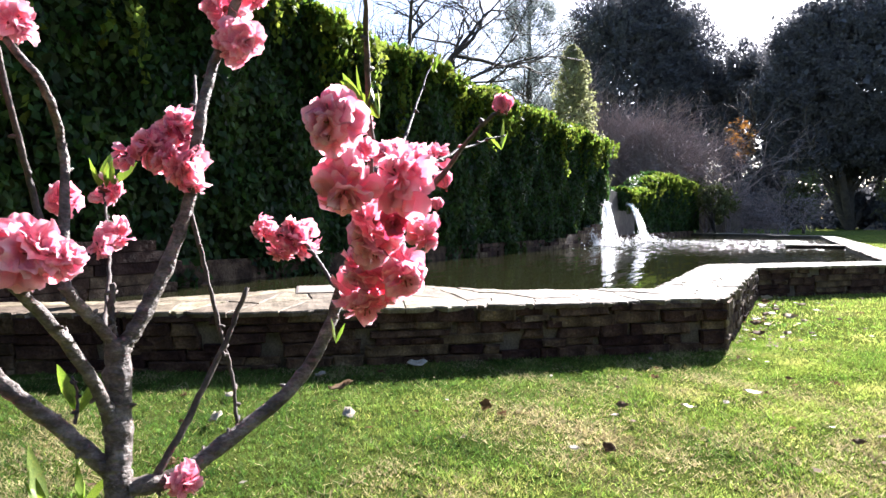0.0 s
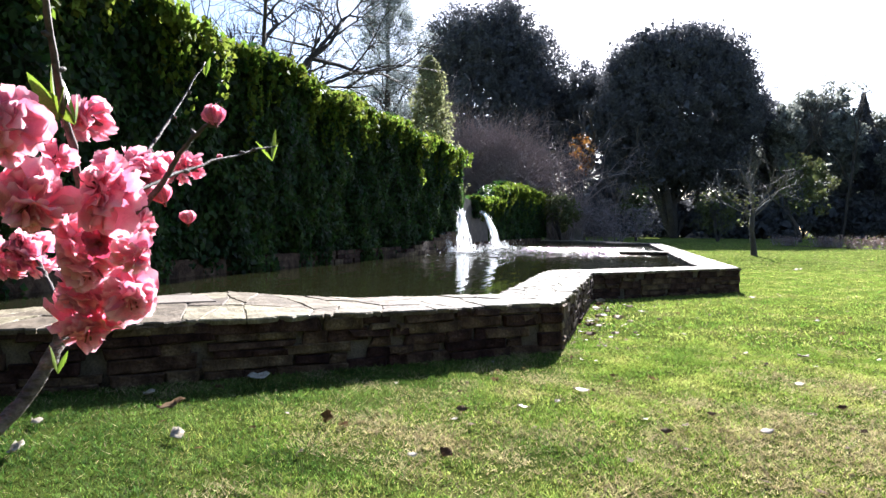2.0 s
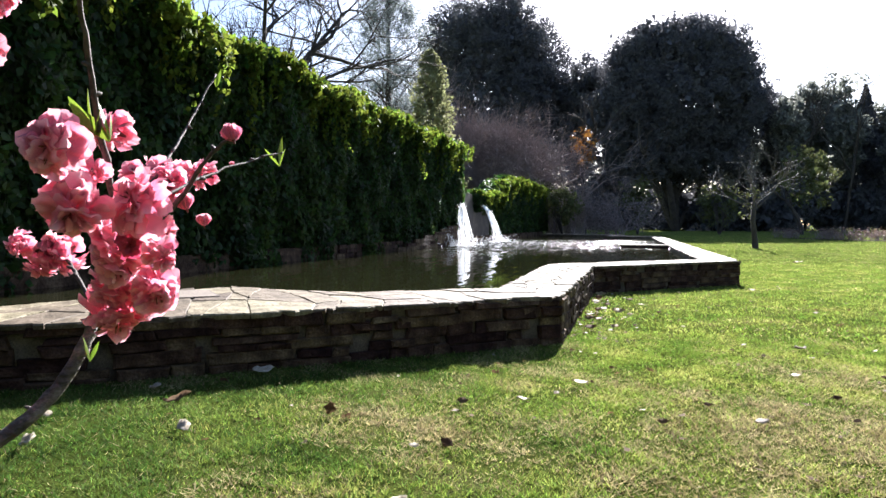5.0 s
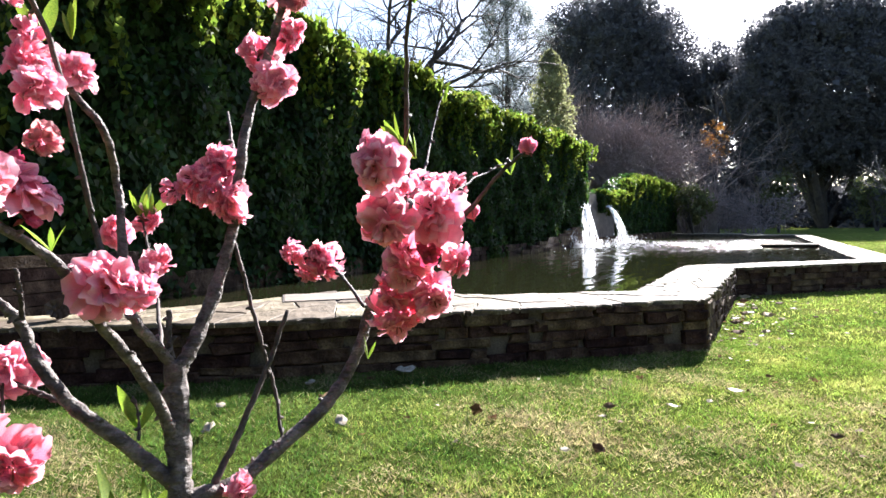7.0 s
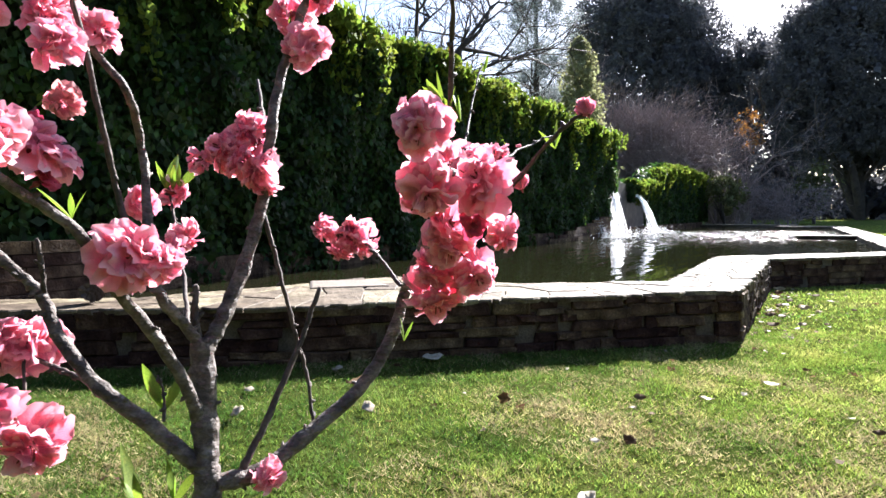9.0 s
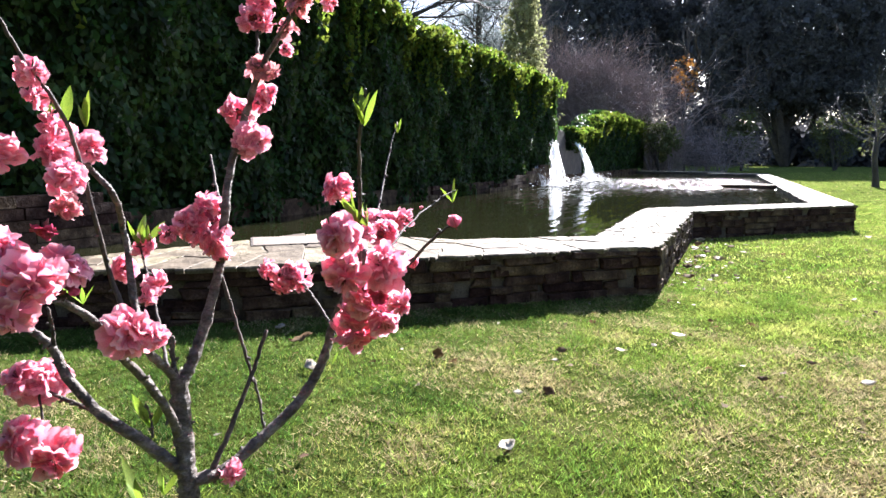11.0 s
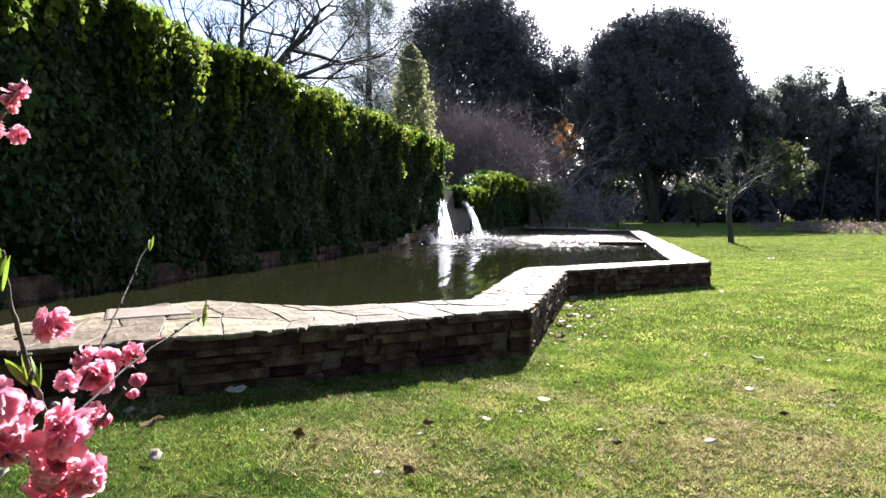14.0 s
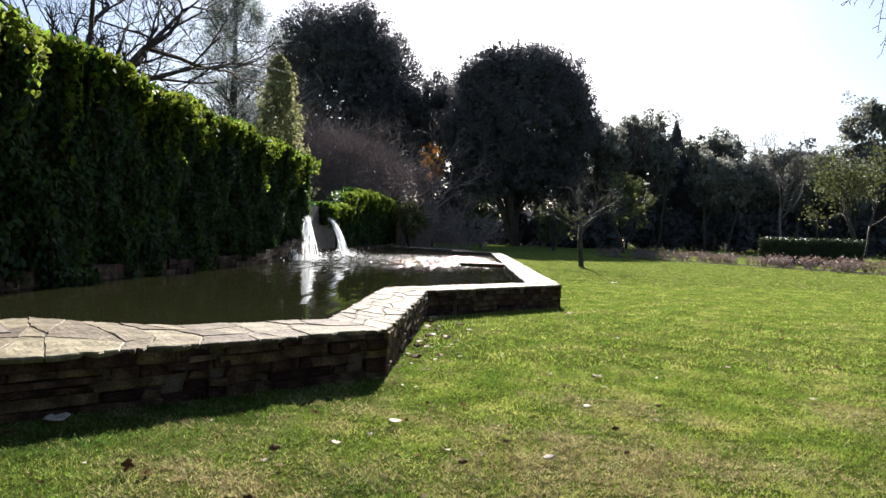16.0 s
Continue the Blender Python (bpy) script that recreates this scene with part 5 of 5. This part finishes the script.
# double blossoms: place, radius, 1 where faded, 2 where half closed and dark
FLOWERS = [
    ((0.85, 2.263, 1.107), 0.019, 0),
    ((0.844, 2.24, 1.092), 0.021, 0),
    ((0.823, 2.22, 1.093), 0.026, 0),
    ((0.862, 2.197, 1.041), 0.021, 0),
    ((0.9, 2.024, 1.105), 0.0265, 0),
    ((0.768, 2.215, 1.153), 0.026, 0),
    ((0.921, 2.083, 1.071), 0.0301, 0),
    ((0.893, 2.05, 1.054), 0.0298, 0),
    ((0.876, 2.118, 1.008), 0.0288, 0),
    ((0.851, 2.216, 1.091), 0.0249, 0),
    ((0.941, 2.101, 1.018), 0.0179, 0),
    ((0.916, 2.089, 1.031), 0.0164, 2),
    ((0.845, 2.148, 0.954), 0.0339, 0),
    ((0.887, 2.153, 0.98), 0.0275, 0),
    ((0.872, 2.109, 1.03), 0.024, 0),
    ((0.843, 2.138, 0.984), 0.0238, 0),
    ((0.863, 2.153, 1.099), 0.0155, 0),
    ((0.892, 2.074, 1.089), 0.0155, 0),
    ((0.652, 2.203, 1.024), 0.0196, 0),
    ((0.683, 2.23, 1.007), 0.0272, 0),
    ((0.68, 2.232, 1.031), 0.0206, 1),
    ((0.67, 2.216, 0.996), 0.0187, 0),
    ((0.645, 2.063, 1.111), 0.026, 0),
    ((0.684, 2.068, 1.088), 0.0254, 0),
    ((0.69, 2.076, 1.068), 0.0156, 0),
    ((0.661, 2.078, 1.129), 0.0243, 0),
    ((0.665, 2.065, 1.097), 0.0232, 0),
    ((0.633, 2.056, 1.101), 0.0152, 0),
    ((0.679, 2.084, 1.116), 0.0149, 2),
    ((0.724, 2.118, 1.212), 0.0255, 0),
    ((0.709, 2.112, 1.208), 0.0165, 0),
    ((0.675, 2.127, 1.255), 0.024, 0),
    ((0.721, 2.152, 1.275), 0.0178, 0),
    ((0.713, 2.146, 1.266), 0.0161, 0),
    ((0.732, 2.118, 1.306), 0.0197, 1),
    ((0.747, 2.131, 1.299), 0.0131, 1),
    ((0.774, 2.124, 1.322), 0.0112, 0),
    ((0.7, 2.139, 1.367), 0.0198, 0),
    ((0.719, 2.149, 1.392), 0.0224, 0),
    ((0.715, 2.153, 1.362), 0.0172, 0),
    ((0.791, 2.117, 1.38), 0.0223, 1),
    ((0.774, 2.118, 1.353), 0.0145, 1),
    ((0.831, 2.14, 1.378), 0.0119, 0),
    ((0.702, 2.131, 1.437), 0.02, 0),
    ((0.845, 2.128, 1.42), 0.0149, 0),
    ((0.831, 2.121, 1.411), 0.0118, 1),
    ((0.525, 2.113, 1.069), 0.02, 0),
    ((0.571, 2.081, 1.014), 0.0209, 0),
    ((0.585, 2.014, 1.055), 0.0189, 0),
    ((0.576, 2.053, 1.008), 0.0161, 0),
    ((0.727, 1.915, 1.016), 0.0295, 0),
    ((0.742, 1.922, 1.009), 0.018, 0),
    ((0.691, 1.866, 1.098), 0.0287, 0),
    ((0.696, 1.883, 1.087), 0.0169, 0),
    ((0.752, 1.801, 1.081), 0.0275, 0),
    ((0.706, 1.862, 1.068), 0.0124, 2),
    ((0.612, 1.927, 1.134), 0.018, 1),
    ((0.626, 1.894, 1.116), 0.0159, 2),
    ((0.624, 1.962, 1.2), 0.0214, 0),
    ((0.612, 1.952, 1.21), 0.0159, 0),
    ((0.59, 1.959, 1.22), 0.0179, 0),
    ((0.621, 1.904, 1.202), 0.0237, 0),
    ((0.667, 1.892, 1.176), 0.021, 0),
    ((0.653, 1.884, 1.277), 0.0183, 0),
    ((0.64, 1.885, 1.252), 0.0156, 0),
    ((0.629, 1.907, 1.191), 0.0197, 0),
    ((0.62, 1.912, 1.225), 0.0169, 0),
    ((0.532, 1.934, 0.927), 0.0317, 0),
    ((0.576, 1.907, 0.839), 0.0328, 0),
    ((0.521, 1.913, 0.94), 0.0262, 0),
    ((0.559, 1.878, 0.881), 0.0305, 0),
    ((0.567, 1.912, 0.868), 0.0198, 0),
    ((0.751, 2.017, 0.81), 0.0172, 0),
    ((0.691, 1.81, 1.118), 0.0268, 0),
    ((0.619, 1.854, 1.191), 0.0259, 0),
    ((0.742, 1.777, 1.059), 0.0225, 0),
    ((0.706, 1.789, 1.095), 0.0261, 0),
]
# young leaves: place, length
SPRIGS = [
    ((0.953, 2.003, 1.24), 0.0382),
    ((0.952, 2.002, 1.246), 0.0246),
    ((0.912, 2.074, 1.136), 0.0415),
    ((0.902, 2.069, 1.139), 0.0429),
    ((0.777, 2.399, 1.246), 0.024),
    ((0.885, 2.376, 1.142), 0.0375),
    ((0.621, 1.929, 1.249), 0.0482),
    ((0.642, 1.941, 1.245), 0.0384),
    ((0.623, 1.915, 1.247), 0.0307),
    ((0.525, 2.092, 1.097), 0.0431),
    ((0.534, 2.102, 1.096), 0.0375),
    ((0.53, 2.097, 1.088), 0.0281),
    ((0.67, 1.90, 1.057), 0.032),
    ((0.673, 1.947, 0.823), 0.0624),
    ((0.691, 1.965, 0.818), 0.0361),
    ((0.655, 1.985, 0.892), 0.0465),
    ((0.797, 2.162, 0.927), 0.0288),
]
BUDS = [((0.859, 2.26, 1.05), 0.011), ((1.008, 2.099, 1.117), 0.0115), ((0.943, 2.124, 1.064), 0.0115), ((0.868, 2.30, 1.118), 0.004)]


def petal_mesh(name, seed, material):
    """A cupped, ruffled petal, one unit long, growing along +z and curling outwards to +x."""
    rng = np.random.default_rng(seed)
    v, f = [], []
    nu, nv = 5, 7
    waves = rng.uniform(0, 6, 3)
    for i in range(nu):
        q = i / (nu - 1)
        w = 0.10 + 0.46 * math.sin(min(1, q * 1.08) * math.pi * 0.62) ** 1.1 * (1 - 0.35 * max(0, q - 0.75) / 0.25)
        for j in range(nv):
            s = 2 * j / (nv - 1) - 1
            ruffle = 0.13 * q * math.sin(3.1 * s + waves[0]) + 0.14 * q * q * math.sin(6.3 * s + waves[1])
            cup = 0.26 * s * s * (1 - 0.6 * q)
            v.append((0.10 * q + 0.32 * q * q - cup + ruffle * 0.8, w * s, q * (0.92 - 0.20 * s * s) + 0.045 * q * math.sin(6 * s + waves[2])))
    for i in range(nu - 1):
        f += [(i * nv + j, i * nv + j + 1, (i + 1) * nv + j + 1, (i + 1) * nv + j) for j in range(nv - 1)]
    return mesh_from(name, v, f, material, True)


def blossom_heart(name, material):
    """The calyx behind the petals and a tuft of stamens between them."""
    t = Tubes()
    t.add([(0, 0, -0.55), (0, 0, -0.3), (0, 0, -0.12), (0, 0, 0.1)], [0.05, 0.10, 0.2, 0.08], 7)
    rng = np.random.default_rng(4)
    for k in range(9):
        e = Vector((rng.normal(0, 0.16), rng.normal(0, 0.16), rng.uniform(0.45, 0.7)))
        t.add([(0, 0, 0), e * 0.6, e], [0.012, 0.010, 0.022], 4)
    return t.mesh(name, material)


def leaf_blade(name, material):
    """A young folded leaf one unit long along +z."""
    v, f = [], []
    for i in range(7):
        q = i / 6
        w = 0.13 * math.sin(math.pi * min(1, q * 0.94 + 0.05)) ** 0.9
        bow = 0.22 * q * q
        v += [(bow + w * 0.35, -w, q), (bow, 0, q), (bow + w * 0.35, w, q)]
    for i in range(6):
        f += [(3 * i, 3 * i + 1, 3 * i + 4, 3 * i + 3), (3 * i + 1, 3 * i + 2, 3 * i + 5, 3 * i + 4)]
    return mesh_from(name, v, f, material, True)


def aim(at, direction, spin, size):
    q = Vector(direction).normalized().to_track_quat("Z", "X").to_matrix().to_4x4()
    return Matrix.Translation(at) @ q @ Matrix.Rotation(spin, 4, "Z") @ Matrix.Diagonal((size, size, size, 1))


def make_peach():
    rng = np.random.default_rng(2)
    root = Vector((0.70, 1.99, 0.0))
    shrub = thing("flowering_peach", "young flowering peach shrub with double pink blossoms on grey branches", "shrub", root)

    def own(p):
        return Vector(p) - root

    t = Tubes()
    t.add(curve_points([own((0.725, 1.975, -0.2)), own((0.722, 1.975, 0.25)), own((0.71, 1.98, 0.6)), own(BRANCHES[0][2][0])]), [0.021] * 6 + [0.018] * 6 + [0.0145] * 6 + [0.0125], 10)
    part("trunk", t.mesh("trunk", BARK), shrub)
    wood = []
    for k, (r0, r1, line) in enumerate(BRANCHES):
        t = Tubes()
        pts = curve_points([own(p) for p in line], 7)
        n = len(pts)
        slim = r0 < 0.0045
        pts = [p + Vector(rng.normal(0, 0.0005 if slim else 0.0004, 3)) for p in pts]
        radii = [(r0 + (r1 - r0) * i / (n - 1)) * 0.88 * (1 + rng.uniform(-0.05, 0.05) + (0.16 if rng.random() < 0.10 else 0)) for i in range(n)]
        t.add(pts, radii, 9 if r0 > 0.005 else 6)
        for i in range(2, n - 1):
            if rng.random() < 0.26:
                d = Vector(rng.normal(0, 1, 3)).normalized()
                t.add([pts[i], pts[i] + d * (radii[i] + 0.002), pts[i] + d * (radii[i] + 0.0045)], [0.0022, 0.0020, 0.0008], 5)
        part("branch", t.mesh("branch", TWIG if slim else BARK), shrub)
        wood += pts
    petals = [petal_mesh("petal", 200 + k, PETAL) for k in range(5)]
    faded = [petal_mesh("petal", 210 + k, FADED) for k in range(2)]
    deep = [petal_mesh("petal", 215 + k, DEEP) for k in range(2)]
    heart = blossom_heart("blossom", CALYX)
    for (at, r, old) in FLOWERS:
        p = own(at)
        near = min(wood, key=lambda w: (w - p).length_squared)
        out = (p - near)
        out = (out.normalized() if out.length > 0.003 else Vector((0, 0, 1))) + Vector(rng.normal(0, 0.35, 3)) + Vector((0.15, -0.25, -0.05))
        flower = part("blossom", heart, shrub, "", aim(p - out.normalized() * r * 0.45, out, rng.uniform(0, 6.28), r))
        count = 58 if r > 0.024 else 42 if r > 0.017 else 26
        for k in range(count):
            ring = k / count
            tilt = (0.10 + 1.85 * ring ** 0.8) * (0.45 if old == 2 else 1.0) + rng.normal(0, 0.28)
            a = k * 2.4 + rng.normal(0, 0.3)
            size = (0.45 + 0.16 * ring) * rng.uniform(0.75, 1.35)
            m = (Matrix.Rotation(a, 4, "Z") @ Matrix.Rotation(tilt, 4, "Y") @ Matrix.Translation((0, 0, 0.34 + rng.normal(0, 0.07))) @ Matrix.Rotation(rng.normal(0, 0.35), 4, "Y")
                 @ Matrix.Rotation(rng.normal(0, 0.5), 4, "Z") @ Matrix.Diagonal((size, size * rng.uniform(0.85, 1.35), size, 1)))
            kind = faded if old == 1 and k % 3 else deep if old == 2 else petals
            part("petal", kind[k % len(kind)], flower, "", m)
    for (at, r) in BUDS:
        bud = part("bud", heart, shrub, "closed pink flower bud", aim(own(at), (rng.normal(0, 0.3), rng.normal(0, 0.3), 1), 0, r * 0.9))
        for k in range(9):
            m = Matrix.Rotation(k * 2.4, 4, "Z") @ Matrix.Translation((0.34, 0, -0.12)) @ Matrix.Rotation(-0.45, 4, "Y") @ Matrix.Diagonal((1.1, 1.5, 1.25, 1))
            part("petal", petals[k % 5], bud, "", m)
    blade = leaf_blade("leaf", FRESHLEAF)
    for (at, size) in SPRIGS:
        for k in range(3):
            d = Vector((rng.normal(0, 0.35), rng.normal(0, 0.35), 1.0 - 0.15 * k))
            part("leaf", blade, shrub, "", aim(own(at) - Vector((0, 0, size * 0.5)), d, rng.uniform(0, 6.28), size * (1.0 - 0.2 * k)))


make_peach()


# ---- fallen leaves and small things ----
def fallen_leaf(at, size, tilt, material, seed, label):
    """A dry leaf lying on the grass, curled up at its edges."""
    rng = np.random.default_rng(seed)
    v, f = [], []
    for i in range(7):
        q = i / 6 - 0.5
        w = 0.30 * math.cos(q * math.pi * 0.97) ** 1.1 * (1 - 0.25 * q)
        for s in (-1, 0, 1):
            v.append((q + rng.normal(0, 0.008), w * s * rng.uniform(0.88, 1.08) + 0.10 * q * q, 0.10 * abs(s) * rng.uniform(0.2, 1.6) + 0.25 * q * q + rng.uniform(-0.015, 0.015)))
    for i in range(6):
        f += [(3 * i, 3 * i + 1, 3 * i + 4, 3 * i + 3), (3 * i + 1, 3 * i + 2, 3 * i + 5, 3 * i + 4)]
    v = [Vector(p) * size * 0.72 for p in v]
    ob = thing("fallen_leaf", label, "leaf", (at[0], at[1], float(ground_height(*at)) + 0.022 + 0.16 * size * tilt), "fallen leaves", me=mesh_from("fallen_leaf", v, f, material, True))
    ob.rotation_euler = (tilt + rng.normal(0, 0.1), rng.normal(0, 0.12), rng.normal(0, 0.6))
    mod = ob.modifiers.new("thickness", "SOLIDIFY")
    mod.thickness = 0.0012


# place, size and how far the leaf is turned up on edge
PALE = [(-1.35, 5.87, 0.24, 0.2), (-1.79, 5.24, 0.18, 0.1), (-1.93, 4.52, 0.14, 0.3), (-1.59, 4.11, 0.20, 0.6), (-1.0, 4.54, 0.19, 0.4), (-0.26, 4.52, 0.08, 0.3), (0.29, 4.63, 0.08, 0.3), (0.68, 5.63, 0.12, 0.2),
        (1.0, 6.15, 0.16, 0.3), (0.87, 5.84, 0.08, 0.2), (2.04, 5.52, 0.12, 0.4), (1.2, 10.0, 0.22, 0.2), (1.01, 10.3, 0.17, 0.2), (0.88, 11.0, 0.20, 0.2), (0.90, 12.0, 0.24, 0.2), (6.04, 22.05, 0.36, 0.1),
        (2.8, 7.95, 0.20, 0.1), (2.5, 6.8, 0.12, 0.2), (3.35, 13.46, 0.18, 0.2), (1.19, 8.76, 0.15, 0.3), (1.0, 9.26, 0.15, 0.3), (0.87, 9.7, 0.16, 0.2), (4.38, 8.72, 0.12, 0.2), (4.6, 7.37, 0.10, 0.2),
        (1.05, 7.25, 0.06, 0.2), (0.33, 5.27, 0.07, 0.2), (1.35, 9.8, 0.12, 0.2), (1.5, 10.9, 0.12, 0.2), (-0.3, 6.0, 0.06, 0.2), (3.6, 10.6, 0.10, 0.2), (0.44, 3.98, 0.15, 0.2), (1.9, 9.0, 0.07, 0.2)]
BROWN = [(-0.36, 5.03, 0.17, 1.0), (-1.43, 5.02, 0.24, 0.3), (0.45, 4.68, 0.12, 0.8), (0.33, 5.45, 0.11, 0.8), (1.51, 5.37, 0.09, 0.6), (1.79, 5.8, 0.08, 0.6), (0.93, 8.6, 0.18, 0.5), (0.89, 9.3, 0.20, 0.5), (0.95, 10.1, 0.18, 0.6),
         (1.05, 10.7, 0.16, 0.5), (0.9, 11.5, 0.18, 0.6), (1.4, 8.9, 0.10, 0.5), (2.6, 6.2, 0.08, 0.5), (3.1, 6.9, 0.08, 0.5), (1.2, 6.7, 0.07, 0.6), (0.2, 5.9, 0.06, 0.4), (2.2, 7.7, 0.08, 0.5), (1.35, 11.4, 0.16, 0.5), (1.7, 10.1, 0.10, 0.5)]
for k, (x, y, s, tilt) in enumerate(PALE):
    if y > 7.2 and x < 1.6 and k % 3:
        fallen_leaf((x, y), s, max(tilt, 0.5), TANLEAF, 300 + k, "tan withered curled leaf lying by the pool wall")
    else:
        fallen_leaf((x, y), s, tilt, PALELEAF, 300 + k, "pale dry curled leaf lying on the grass")
for k, (x, y, s, tilt) in enumerate(BROWN):
    fallen_leaf((x, y), s, tilt, BROWNLEAF, 400 + k, "dark brown withered leaf lying on the grass")


def leaf_litter():
    """Crumbs of dead leaves gathered along the foot of the wall and strewn thinly over the lawn."""
    rng = np.random.default_rng(77)
    n = 150
    y = rng.uniform(7.9, 12.4, n)
    x = 0.74 + rng.gamma(1.2, 0.28, n)
    fx, fy = rng.uniform(-2, 7, 260), 3 + 12 * rng.random(260) ** 1.3
    keep = outside_pool(fx, fy)
    x, y = np.concatenate([x, fx[keep]]), np.concatenate([y, fy[keep]])
    c = np.stack([x, y, ground_height(x, y) + rng.uniform(0.014, 0.032, len(x))], 1)
    brown = rng.random(len(x)) < 0.8
    for name, pick, mat in (("brown_leaf_litter", brown, BROWNLEAF), ("pale_leaf_litter", ~brown, PALELEAF)):
        bits = leaf_cloud(c[pick], 0.042, rng, 0, 1.4, np.tile((0.0, 0, 1.0), (pick.sum(), 1)))
        bits[:, :, 2] = c[pick][:, 2:] + 0.35 * (bits[:, :, 2] - c[pick][:, 2:])
        tagged(new(name, tri_mesh(name, bits, 4, mat)), name.split("_")[0] + " crumbs of dead leaves strewn on the grass", "leaf litter", kind="stuff")

    # small dark clumps of dead leaves and weeds
    m = 45
    hx, hy = rng.uniform(-2.5, 7, m), 3 + 12 * rng.random(m) ** 1.3
    keep = outside_pool(hx, hy)
    hx, hy = hx[keep], hy[keep]
    p = np.stack([np.repeat(hx, 16) + rng.normal(0, 0.016, 16 * len(hx)), np.repeat(hy, 16) + rng.normal(0, 0.014, 16 * len(hx)), np.repeat(ground_height(hx, hy), 16) + rng.uniform(0.010, 0.034, 16 * len(hx))], 1)
    tagged(new("dark_leaf_clumps", tri_mesh("dark_leaf_clumps", leaf_cloud(p, 0.019, rng, 0, 1.5), 4, BROWNLEAF)), "small dark clumps of dead leaves in the grass", "leaf litter", kind="stuff")


leaf_litter()


def pine_cone(at):
    cone = thing("pine_cone", "dark open pine cone lying on the coping", "pine cone", at)
    t = Tubes()
    t.add([(0, 0, -0.05), (0, 0, 0.0), (0, 0, 0.05)], [0.02, 0.028, 0.01], 8)
    core = part("core", t.mesh("core", TWIG), cone, "", pose(0, 0, 0.085, 80, 0, 30) @ Matrix.Scale(1.9, 4))
    v = [(0, 0, 0), (0.035, -0.012, 0.012), (0.042, 0, 0.020), (0.035, 0.012, 0.012), (0.03, 0, 0.004)]
    scale_mesh = mesh_from("scale", v, [(0, 1, 2, 3), (0, 3, 4), (0, 4, 1), (1, 4, 3, 2)], TWIG)
    for k in range(44):
        q = k / 44
        part("scale", scale_mesh, core, "", Matrix.Translation((0, 0, -0.045 + 0.095 * q)) @ Matrix.Rotation(k * 2.4, 4, "Z") @ Matrix.Diagonal((1.15 - 0.6 * abs(q - 0.35), 1.2, 1, 1)))


pine_cone((-3.90, 4.72, TOP + 0.01))


LID = surface("cover_stone", [(0.13, 0.105, 0.08), (0.19, 0.155, 0.12)], 3, 60, 0.8, 0.3, 40)


def access_cover():
    """A flat rectangular cover let into the flagstones."""
    a, b, c, d = (-3.45, 6.85), (-2.86, 7.27), (-2.38, 6.78), (-2.95, 6.28)
    cover = thing("access_cover", "flat rectangular stone cover in a dark frame in the paving", "cover", (-2.91, 6.80, TOP + 0.004))
    for name, pull, z, mat in (("rim", 1.0, 0.006, TWIG), ("lid", 0.95, 0.010, LID)):
        v = []
        for zz in (-0.03, z):
            v += [((p[0] + 2.91) * pull, (p[1] - 6.80) * pull, zz) for p in (a, b, c, d)]
        part(name, mesh_from(name, v, [(3, 2, 1, 0), (4, 5, 6, 7)] + [(q, (q + 1) % 4, 4 + (q + 1) % 4, 4 + q) for q in range(4)], mat), cover)


access_cover()


def spur_wall():
    """The short wall that juts into the pool."""
    wall = thing("spur_wall", "short stone wall with pale coping jutting into the pool", "wall", (1.95, 25.0, 0), kind="structure")
    part("body", box_mesh("body", (1.7, 0.5, 0.5), STONE, 0.02), wall, "", pose(0, 0, 0.10, 0, 0, -8))
    part("coping", box_mesh("coping", (1.8, 0.6, 0.05), COPING, 0.01), wall, "", pose(0, 0, 0.365, 0, 0, -8))


spur_wall()
make_pool_wall()
